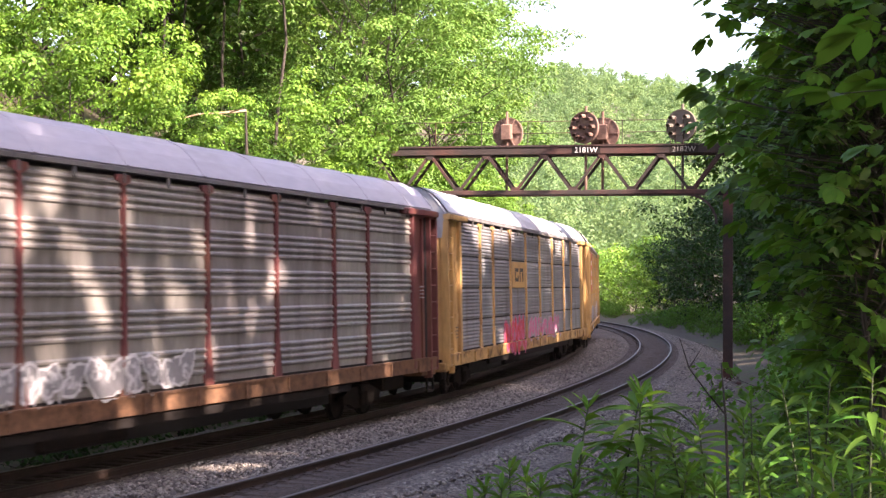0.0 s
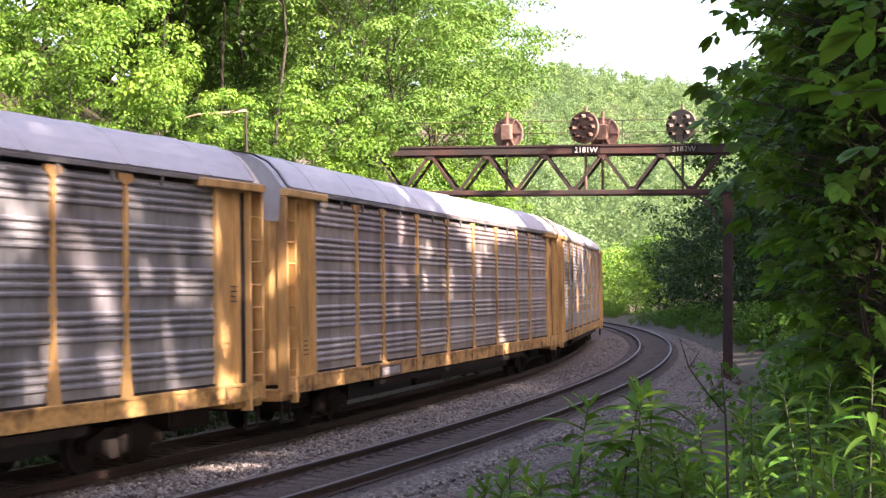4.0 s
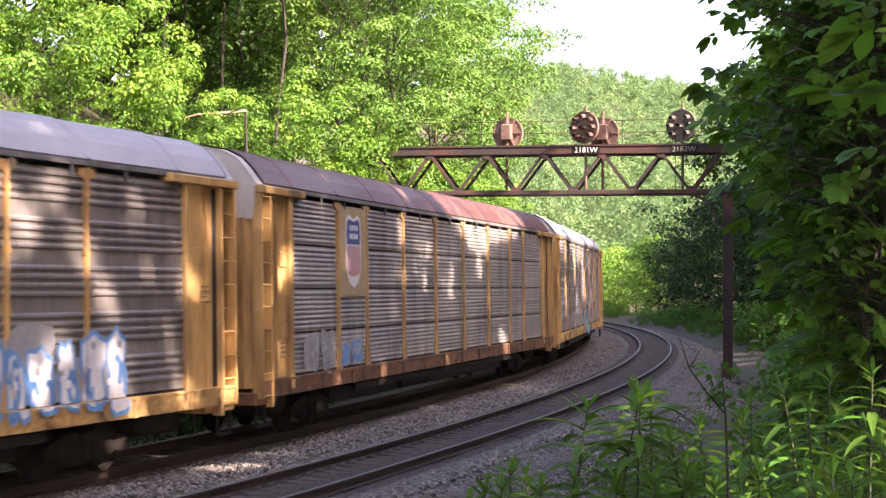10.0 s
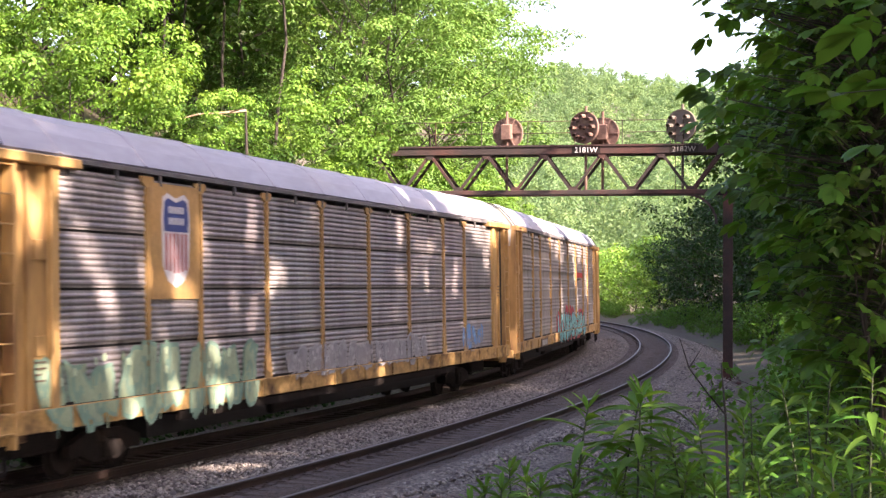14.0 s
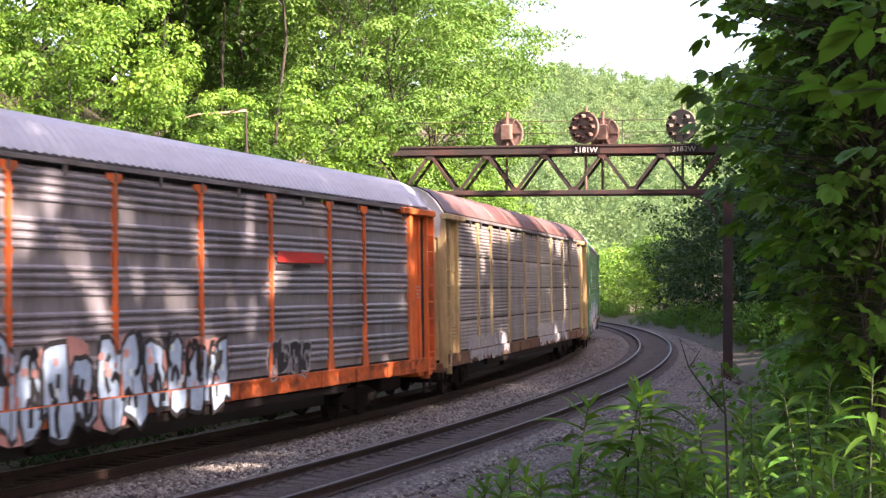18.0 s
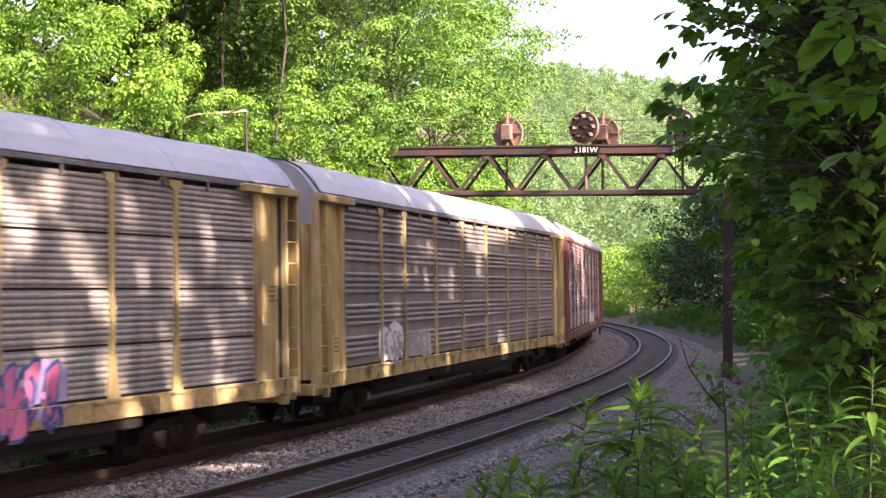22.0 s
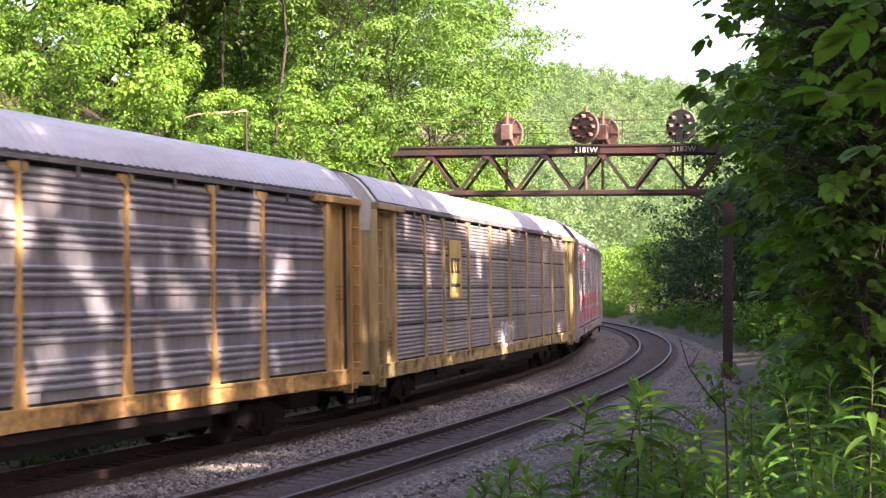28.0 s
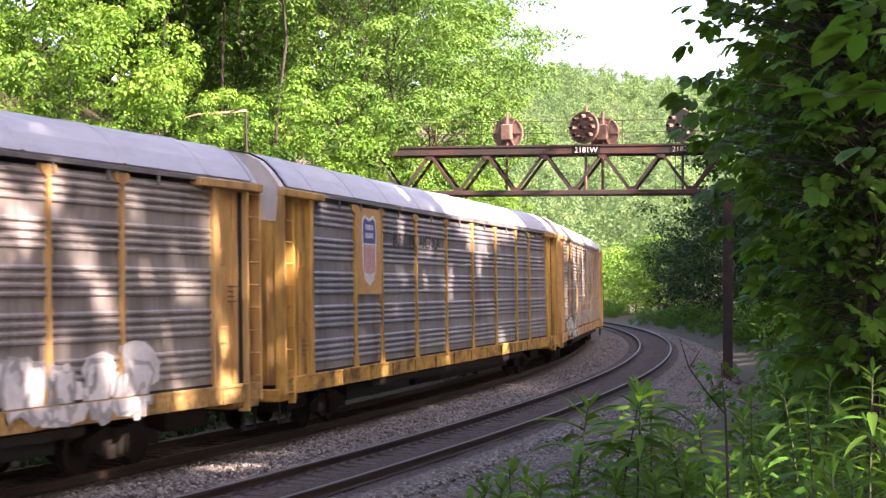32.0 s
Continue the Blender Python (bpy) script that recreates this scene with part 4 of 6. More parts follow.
# Cars in the order in which they pass. Signs: kind, metres from the leading end, height.
# Graffiti: from, to, bottom, top, fill, outline, cloud, letters, stroke.
W, D2 = 8.16, 3.45
CARS = {
    -2: dict(post=YEL, panel=BROWN),
    -1: dict(post=RED, panel=BROWN, roof=R_GREY, paint=[(9, 15, 1.3, 1.9, LIGHT, WHT, None, 5, 0.12)]),
    0: dict(kind="seamed", post=YEL, panel=SLATE, signs=[("curl_plate", 11.2, 3.4)], paint=[(8.3, 12, 0.95, 2.0, REDP, PNK, None, 4, 0.2), (13, 20, 1.2, 2.0, PNK, GRYP, None, 6, 0.12)]),
    1: dict(post=YEL, panel=SLATE, signs=[("red_sign", W, 3.72)], paint=[(8, 14.5, 1.3, 2.1, GRYP, LIGHT, None, 6, 0.12), (17.8, 21.5, 1.3, 2.1, WHT, GRYP, None, 5, 0.14)]),
    2: dict(post=YEL, panel=BROWN, signs=[("shield", 5.68, 3.8), ("slogan", 7.2, 4.0)]),
    3: dict(post=YEL, panel=BROWN, signs=[("gold", W, D2)], paint=[(9.8, 18.6, 0.85, 1.75, (0.62, 0.14, 0.27), BLK, (0.12, 0.36, 0.52), 5, 0.3), (10.4, 17.0, 1.5, 2.15, YLP, BLK, None, 4, 0.24)]),
    4: dict(post=RED, panel=UMBER, signs=[("dark", 10, 3.4)], paint=[(3, 9, 1.1, 1.9, WHT, GRYP, None, 6, 0.15), (15, 22, 1.1, 2.0, LIGHT, WHT, None, 6, 0.14)]),
    5: dict(post=YEL, panel=SLATE, signs=[("gold", W, D2)]),
    6: dict(post=YEL, panel=SLATE, paint=[(14.6, 16.6, 1.2, 1.9, BLK, GRYP, None, 2, 0.2)]),
    7: dict(post=YEL, panel=BROWN),
    8: dict(post=YEL, panel=SLATE, roof=R_GREY),
    9: dict(post=YEL, panel=BROWN, signs=[("gold", 11, D2)], paint=[(17.5, 24.5, 1.1, 1.9, (0.42, 0.45, 0.15), GRYP, None, 6, 0.16)]),
    10: dict(post=YEL, panel=SLATE, signs=[("dash", 20.04, 3.45)], ribbed_roof=True),
    11: dict(post=YEL, panel=BROWN, paint=[(7.5, 20, 0.85, 2.3, BLU, BLK, WHT, 6, 0.4), (20, 22.5, 1.0, 1.7, PNK, REDP, None, 2, 0.2)]),
    12: dict(kind="framed", post=YEL, panel=SLATE, signs=[("dark", 11, D2)], ribbed_roof=True),
    13: dict(post=YEL, panel=BROWN, signs=[("green_plate", 5.68, 3.8)], paint=[(6.8, 10.5, 1.1, 1.9, WHT, GRYP, None, 4, 0.18), (11.5, 16.5, 1.2, 2.2, WHT, BLK, None, 4, 0.24), (17, 22.5, 1.3, 2.1, WHT, BLK, None, 4, 0.26)]),
    14: dict(kind="striped", post=SIL, panel=STEEL, signs=[("red_box", W, 4.3)], paint=[(9.7, 15.2, 0.9, 2.2, TEAL, NAVY, BLU, 5, 0.3), (16, 17, 1.6, 2.0, WHT, PNK, None, 2, 0.12)], ribbed_roof=True),
    15: dict(post=YEL, panel=UMBER, roof=R_SIL, signs=[("gold", W, D2)], paint=[(10.6, 19, 0.95, 2.0, WHT, NAVY, None, 7, 0.22)]),
    16: dict(post=YEL, panel=SLATE, signs=[("dash", 20.04, 3.4)], paint=[(9.9, 14.5, 0.85, 1.9, WHT, BLK, None, 4, 0.3), (15.2, 20.8, 0.95, 2.0, (0.5, 0.42, 0.45), BLK, None, 5, 0.2)]),
    17: dict(post=YEL, panel=UMBER, roof=R_GREY, signs=[("dark", W, D2)], paint=[(2, 6.2, 1.2, 2.0, WHT, GRYP, None, 4, 0.26), (16, 18, 1.1, 1.9, LIGHT, WHT, None, 2, 0.2), (20.8, 24.6, 1.1, 2.3, WHT, BLU, LIGHT, 3, 0.3)]),
    18: dict(kind="seamed", post=YEL, panel=BROWN, roof=R_BRN, signs=[("shield_white", 5.68, 3.75)], paint=[(2.4, 4.4, 1.3, 2.1, LIGHT, GRYP, None, 2, 0.14), (4.8, 6.2, 1.3, 1.9, BLU, GRYP, None, 1, 0.14)]),
    19: dict(post=YEL, panel=SLATE, ribbed_roof=True, paint=[(14.8, 17.6, 0.9, 2.0, TEAL, NAVY, NAVY, 3, 0.22), (18.6, 20.2, 1.3, 2.2, BLK, GRYP, None, 2, 0.08)]),
    20: dict(post=YEL, panel=UMBER, signs=[("gold", W + 2, D2)], paint=[(2, 25, 1.0, 1.75, None, WHT, None, 18, 0.12)]),
    21: dict(post=GOLD, panel=SLATE, ribbed_roof=True),
    22: dict(kind="striped", post=SIL, panel=STEEL, signs=[("red_box", W, 4.3)], ribbed_roof=True),
    23: dict(kind="framed", post=YEL, panel=SLATE, ribbed_roof=True),
    24: dict(post=YEL, panel=SLATE, signs=[("dark", W, D2)]),
    25: dict(kind="seamed", post=YEL, panel=BROWN, roof=R_GREY, signs=[("shield", 5.68, 3.75)], paint=[(1.2, 9, 0.85, 2.1, (0.32, 0.42, 0.28), (0.20, 0.35, 0.27), None, 5, 0.3), (10.5, 20, 1.2, 1.8, LIGHT, GRYP, None, 8, 0.14), (23.2, 25.2, 1.3, 2.0, BLU, LIGHT, None, 2, 0.16)]),
    26: dict(post=YEL, panel=BROWN, signs=[("dash", 20.04, 3.4)], paint=[(11.5, 21.5, 0.9, 2.0, TEAL, BLK, REDP, 7, 0.22)]),
    27: dict(post=YEL, panel=SLATE), 28: dict(post=YEL, panel=BROWN, roof=R_GREY), 29: dict(kind="seamed", post=YEL, panel=BROWN),
    30: dict(kind="seamed", post=YEL, panel=SLATE, signs=[("gold", W, D2)], paint=[(8.5, 25.5, 0.8, 2.4, BLK, PNK, TEAL, 7, 0.42)]),
    31: dict(post=(0.48, 0.27, 0.14), panel=BROWN, signs=[("shield_white", 5.68, 3.75)], paint=[(9, 11.5, 1.3, 2.1, WHT, GRYP, None, 3, 0.14), (14, 16, 1.0, 1.8, YLP, REDP, None, 2, 0.16)]),
    32: dict(post=ORG, panel=SLATE, ribbed_roof=True, signs=[("dash", 20.04, 3.5)], paint=[(7.5, 16.5, 0.8, 2.2, (0.36, 0.50, 0.66), BLK, (0.55, 0.27, 0.24), 6, 0.36), (18.4, 20.4, 1.2, 2.0, BLK, GRYP, None, 2, 0.08)]),
    33: dict(kind="seamed", post=PALE, panel=BROWN, roof=R_BRN, paint=[(3, 9, 1.0, 1.6, LIGHT, GRYP, None, 6, 0.1), (15, 22, 1.0, 1.7, LIGHT, GRYP, None, 6, 0.1)]),
    34: dict(post=GRN, panel=BROWN, signs=[("green_box", W, 3.5)], paint=[(1.5, 5.5, 0.9, 2.0, (0.35, 0.38, 0.5), NAVY, None, 3, 0.2), (7.6, 15.4, 0.85, 2.3, WHT, BLK, BLU, 4, 0.36), (18, 21.5, 1.3, 2.1, LIGHT, GRYP, None, 3, 0.14)]),
    35: dict(kind="seamed", post=GOLD, panel=LIGHT, signs=[("shield", 5.68, 3.75)]),
    36: dict(post=YEL, panel=(0.25, 0.25, 0.27), signs=[("dash", 20.04, 3.45)], paint=[(2.2, 24.8, 1.05, 2.6, None, BLK, WHT, 12, 0.36)]),
    37: dict(post=YEL, panel=BROWN, signs=[("mark_plate", 5.68, 3.8)], paint=[(12, 15.5, 1.1, 1.8, WHT, GRYP, None, 3, 0.16), (19, 24, 1.1, 1.9, LIGHT, GRYP, None, 4, 0.14)]),
    38: dict(post=YEL, panel=BROWN, signs=[("dark", W, D2)], paint=[(2.4, 8.6, 0.9, 1.9, BLU, NAVY, GRYP, 6, 0.24)]),
    39: dict(kind="seamed", post=PALE, panel=BROWN, signs=[("dark", W, D2)], paint=[(14.5, 20, 0.9, 1.9, PNK, NAVY, (0.35, 0.3, 0.5), 5, 0.24)]),
    40: dict(post=PALE, panel=UMBER, roof=R_GREY, paint=[(4.8, 6.4, 1.25, 1.95, WHT, LIGHT, WHT, 2, 0.3), (7, 9, 1.3, 1.9, LIGHT, GRYP, None, 2, 0.2)]),
    41: dict(post=RED, panel=BROWN, roof=R_GREY, paint=[(16, 20, 1.2, 1.8, WHT, GRYP, None, 4, 0.1)]),
    42: dict(post=YEL, panel=BROWN, paint=[(8, 22, 0.85, 2.1, BLK, WHT, REDP, 8, 0.34)]),
    43: dict(post=PALE, panel=BROWN, signs=[("dark", W, 3.7)], paint=[(15.2, 21, 1.1, 1.9, None, WHT, None, 6, 0.06)]),
    44: dict(kind="framed", post=ORG, panel=SLATE, paint=[(11, 21, 0.9, 2.1, (0.35, 0.50, 0.36), BLK, BLU, 7, 0.3)]),
    45: dict(post=ORG, panel=(0.185, 0.195, 0.22), ribbed_roof=True, signs=[("dash", 20.04, 3.5)]),
    46: dict(kind="smooth", post=LIGHT, panel=(0.125, 0.11, 0.105), paint=[(1.5, 25.5, 1.0, 1.9, WHT, LIGHT, None, 15, 0.2), (6.5, 10, 1.5, 1.9, BLK, BLK, BLK, 2, 0.2)], sill=LIGHT),
    47: dict(post=YEL, panel=SLATE), 48: dict(post=YEL, panel=BROWN),
    49: dict(post=YEL, panel=BROWN, roof=R_GREY), 50: dict(post=YEL, panel=SLATE, ribbed_roof=True),
    51: dict(kind="seamed", post=PALE, panel=BROWN, roof=R_GREY, signs=[("mark_plate", 8, 3.5)], paint=[(14, 16, 1.2, 1.9, LIGHT, WHT, None, 2, 0.12)]),
    52: dict(kind="striped", post=SIL, panel=STEEL, signs=[("red_box", W, 4.3)], ribbed_roof=True),
    53: dict(post=YEL, panel=SLATE, signs=[("dash", 20.04, 3.45)], paint=[(11.5, 15, 0.95, 1.9, (0.35, 0.2, 0.35), PNK, None, 3, 0.2)]),
    54: dict(post=YEL, panel=BROWN, signs=[("shield", 5.68, 3.8), ("slogan", 7.2, 4.0)], paint=[(1.5, 6.6, 0.95, 1.9, WHT, (0.3, 0.42, 0.55), None, 5, 0.24), (9.8, 12, 1.3, 2.0, WHT, LIGHT, None, 2, 0.24), (12.8, 18, 1.1, 2.0, LIGHT, BLK, None, 4, 0.2), (20.5, 25, 1.0, 2.1, WHT, BLK, None, 4, 0.26)]),
    55: dict(post=YEL, panel=UMBER, signs=[("gold", W, D2)], paint=[(2.6, 10.5, 0.9, 2.1, BLK, WHT, WHT, 5, 0.34), (16, 24, 1.1, 2.0, WHT, BLK, None, 6, 0.2)]),
    56: dict(post=YEL, panel=UMBER, roof=R_GREY, signs=[("green_plate", 5.68, 3.75)]),
    57: dict(post=YEL, panel=BROWN, signs=[("curl_plate", W, D2)], paint=[(3, 6, 1.1, 1.9, WHT, BLU, None, 3, 0.2), (7.5, 12, 1.2, 1.9, LIGHT, WHT, None, 4, 0.14), (18.5, 24.2, 1.0, 2.0, WHT, GRYP, WHT, 3, 0.34)]),
    58: dict(post=GOLD, panel=SLATE, signs=[("shield", 5.68, 3.8), ("slogan", 7.6, 4.0)]),
    59: dict(post=YEL, panel=BROWN, paint=[(3, 9, 1.0, 1.8, WHT, BLK, None, 4, 0.22)]),
    60: dict(post=YEL, panel=SLATE), 61: dict(post=YEL, panel=BROWN),
}
TRAIN = {n: car_carrier(n, **spec) for n, spec in CARS.items()}

PITCH = 29.1
LAG = [(0, -7.87), (1, -9.02), (2, -10.05), (3, -9.5), (6, -11.3), (7, -11.85), (8, -12.31), (9, -12.46), (10, -12.55), (11, -12.69), (12, -12.75), (13, -12.45), (14, -12.15), (17, -12.12), (18, -11.98), (19, -12.1), (20, -12.14), (21, -12.18), (22, -12.27), (23, -12.47), (24, -12.18), (25, -11.77), (28, -10.03), (29, -9.31), (30, -8.5), (31, -7.55), (32, -6.49)]


def run(t):
    """Where the train's first coupling stands along the inner track at t seconds."""
    lag = np.interp(t, [a for a, _ in LAG], [b for _, b in LAG])
    return -53.1366 * t + float(lag)


def car_pose(s):
    """The pose of a car whose middle is at s on the inner track (lengths as on the inner track)."""
    k = R / 274.08
    a, b = on_line((s - 10.06) * k, GAP)[0], on_line((s + 10.06) * k, GAP)[0]
    d = (b - a).normalized()
    left = Vector((-d.y, d.x, -CANT)).normalized()
    up = d.cross(left).normalized()
    m = Matrix((d, left, up)).transposed().to_4x4()
    m.translation = (a + b) / 2
    return m


def run_train():
    times = [i * 0.5 for i in range(65)]
    for n, car in TRAIN.items():
        walk(car, [(t, car_pose(run(t) + PITCH * (n + 0.5))) for t in times])


# ---- signal bridge over both tracks ----
def build_bridge():
    p, a = on_line(14.0, 0)
    fwd, across = Vector((-math.sin(a), math.cos(a), 0)), Vector((math.cos(a), math.sin(a), 0))
    base = on_line(14.0, 0)[0]
    m = Matrix((across, fwd, Vector((0, 0, 1)))).transposed().to_4x4()
    m.translation = base
    # local x runs across the tracks, away from the hill; y along the line
    br = thing("signal_bridge", "rusty steel truss signal bridge spanning the two tracks", "signal bridge", m)
    x0, x1, zb, zt, dy = -10.6, 3.02, 6.62, 8.30, 0.55
    for y in (-dy, dy):
        f = Form().box(x0, x1 + 0.35, y - 0.10, y + 0.10, zt - 0.2, zt + 0.14, bevel=0.02).box(x0, x1 + 0.35, y - 0.14, y + 0.14, zt + 0.10, zt + 0.15)
        put("top_chord", f.mesh("top_chord", M_RUST), br)
        f = Form().box(x0, x1 + 0.4, y - 0.09, y + 0.09, zb - 0.09, zb + 0.09, bevel=0.02)
        put("bottom_chord", f.mesh("bottom_chord", M_RUST), br)
        n = 6
        w = (x1 - x0) / n
        for i in range(n):
            xa, xm, xb = x0 + i * w, x0 + (i + 0.5) * w, x0 + (i + 1) * w
            for u, v in (((xa, y, zt - 0.15), (xm, y, zb)), ((xm, y, zb), (xb, y, zt - 0.15))):
                put("diagonal", Form().bar(u, v, 0.11, 0.09, up=(0, 1, 0)).mesh("diagonal", M_RUST), br)
            f = Form().plate([(xm - 0.2, zb + 0.08), (xm + 0.2, zb + 0.08), (xm + 0.1, zb + 0.22), (xm - 0.1, zb + 0.22)], y - 0.07, y + 0.07)
            put("gusset", f.mesh("gusset", M_RUST), br)
            f = Form().plate([(xa - 0.2, zt - 0.19), (xa + 0.2, zt - 0.19), (xa + 0.08, zt - 0.36), (xa - 0.08, zt - 0.36)], y - 0.07, y + 0.07)
            put("gusset", f.mesh("gusset", M_RUST), br)
    for i in range(7):
        x = x0 + i * (x1 - x0) / 6
        put("cross_brace", Form().bar((x, -dy, zb), (x, dy, zb), 0.08).bar((x, -dy, zt), (x, dy, zt), 0.08).mesh("cross_brace", M_RUST), br)
    deck = Form()
    for i in range(4):
        deck.box(x0 + 0.2, x1 - 0.1, -0.44 + i * 0.23, -0.25 + i * 0.23, zt + 0.16, zt + 0.19)
    put("walkway", deck.mesh("walkway", M_RUST), br)
    for x in (x0 + 0.3, x1 + 0.27):
        for y in (-dy, dy):
            mast = Form().box(x - 0.17, x + 0.17, y - 0.04, y + 0.04, -0.9, zb - 0.05).box(x - 0.18, x - 0.14, y - 0.13, y + 0.13, -0.9, zb - 0.05).box(x + 0.14, x + 0.18, y - 0.13, y + 0.13, -0.9, zb - 0.05)
            put("mast", mast.mesh("mast", M_RUST), br)
        lace = Form()
        for i in range(9):
            lace.bar((x, -dy, -0.5 + i * 0.78), (x, dy, 0.28 + i * 0.78), 0.05)
        lace.box(x - 0.5, x + 0.5, -dy - 0.3, dy + 0.3, -1.1, -0.62, bevel=0.04)
        put("lacing", lace.mesh("lacing", M_RUST), br)
    # knee bracket at the track-side mast head
    f = Form()
    pts = [Vector((x1 - 1.3 + 1.15 * math.sin(t), -dy, zb - 0.10 - 1.15 * (1 - math.cos(t)))) for t in [k * 0.26 for k in range(7)]]
    for u, v in zip(pts, pts[1:]):
        f.bar(u, v, 0.12, 0.10)
    put("knee_bracket", f.mesh("knee_bracket", M_RUST), br)
    rail = Form()
    for i in range(8):
        x = x0 + 0.4 + i * (x1 - x0 - 0.5) / 7
        rail.bar((x, dy, zt), (x, dy, zt + 1.25), 0.035, sides=6)
    for z in (zt + 0.75, zt + 1.22):
        rail.bar((x0 + 0.3, dy, z), (x1 - 0.1, dy, z), 0.03, sides=6)
        rail.bar((x0 + 0.3, dy, z - 0.03), (x0 + 0.3, -dy, z - 0.03), 0.03, sides=6)
    for x in (-0.9, -0.6):
        rail.bar((x + 2.2, -dy, zt - 1.6), (x + 2.2, -dy, zt + 1.2), 0.035, sides=6)
    for i in range(7):
        rail.bar((1.3, -dy, zt - 1.5 + i * 0.4), (1.6, -dy, zt - 1.5 + i * 0.4), 0.025, sides=6)
    put("handrail", rail.mesh("handrail", M_RUST), br)
    faded = material("faded_lettering", (0.22, 0.20, 0.18), 0.8, vary=0.2, bump=0)
    for x, word in ((-2.13, "2181W"), (1.63, "2182W")):
        cu = bpy.data.curves.new("number", "FONT")
        cu.body, cu.size, cu.extrude, cu.align_x = word, 0.30, 0.003, "CENTER"
        tmp = new("number", cu)
        me = bpy.data.meshes.new_from_object(tmp)
        bpy.data.objects.remove(tmp)
        me.materials.clear()
        me.materials.append(M_WHITE if x < 0 else faded)
        put("signal_number", me, br, Matrix.Translation((x, -dy - 0.108, zt - 0.14)) @ Matrix.Rotation(math.pi / 2, 4, "X"), label=f"white painted number {word}")
        put("number_board", Form().box(x - 0.55, x + 0.55, -dy - 0.104, -dy - 0.09, zt - 0.17, zt + 0.12).mesh("number_board", M_DARK), br)

    def signal(x, z, y, facing, colour, word, lamps):
        """A round position-light signal with hooded lamps."""
        sg = thing("position_light_signal", f"{word} round position-light signal with hooded lamps on the bridge", "railway signal", m @ pose(x, y, z, 0, 0, -24 if facing > 0 else 168), group="signals of the bridge")
        mat = colour
        disc = Form()
        rim = [(0.62 * math.cos(t), 0.62 * math.sin(t)) for t in [2 * math.pi * k / 28 for k in range(28)]]
        n = len(rim)
        turned = [(0.0, -0.03), (0.94, -0.03), (0.94, -0.06), (1.02, -0.06), (1.02, 0.05), (0.94, 0.05), (0.94, 0.03), (0.0, 0.03)]
        disc.add([(ax * q, yy, az * q) for q, yy in turned for ax, az in rim], [(r * n + k, r * n + (k + 1) % n, r * n + n + (k + 1) % n, r * n + n + k) for r in range(len(turned) - 1) for k in range(n)])
        put("disc", disc.mesh("disc", mat), sg)
        for lx, lz in lamps:
            hood = Form()
            for k in range(9):
                t0, t1 = -0.5 + k * 0.46, -0.5 + (k + 1) * 0.46
                v = [(lx + 0.098 * math.cos(t), yy, lz + 0.098 * math.sin(t) - (0.0 if yy > -0.2 else 0.03)) for t in (t0, t1) for yy in (-0.03, -0.33)]
                hood.add(v, [(0, 1, 3, 2)])
            put("lamp_hood", hood.mesh("lamp_hood", mat), sg)
            lens = Form().plate([(lx + 0.085 * math.cos(t), lz + 0.085 * math.sin(t)) for t in [k * 0.6283 for k in range(10)]], -0.05, -0.02)
            put("lens", lens.mesh("lens", M_DARK), sg)
        case = Form().box(-0.22, 0.22, 0.03, 0.30, -0.30, 0.34, bevel=0.04)
        case.bar((0, 0.12, zb - z), (0, 0.12, 0.85), 0.11, sides=8)
        for k in range(3):
            t = k * math.pi / 3
            case.bar((-0.58 * math.cos(t), 0.06, -0.58 * math.sin(t)), (0.58 * math.cos(t), 0.06, 0.58 * math.sin(t)), 0.07, 0.05)
        put("bracket", case.mesh("bracket", mat), sg)

    ring = [(0, 0), (0.42, 0), (-0.42, 0), (0.30, 0.30), (-0.30, -0.30), (0, 0.43), (0, -0.43)]
    ring2 = [(-0.30, 0.30), (0.30, -0.30)]
    dark = material("dark_signal_paint", (0.13, 0.11, 0.09), 0.85, vary=0.3, scale=2.5, second=(0.09, 0.07, 0.06))
    signal(-2.22, 9.15, -0.42, 1, M_SIGNAL, "rust-brown", ring + ring2)
    signal(1.52, 9.18, -0.42, 1, dark, "dark weathered", ring[:5] + ring2)
    signal(-5.36, 9.05, 0.42, -1, M_SIGNAL, "rust-brown, backward-facing", ring)
    signal(-1.55, 9.0, 0.45, -1, M_SIGNAL, "rust-brown, backward-facing", ring)


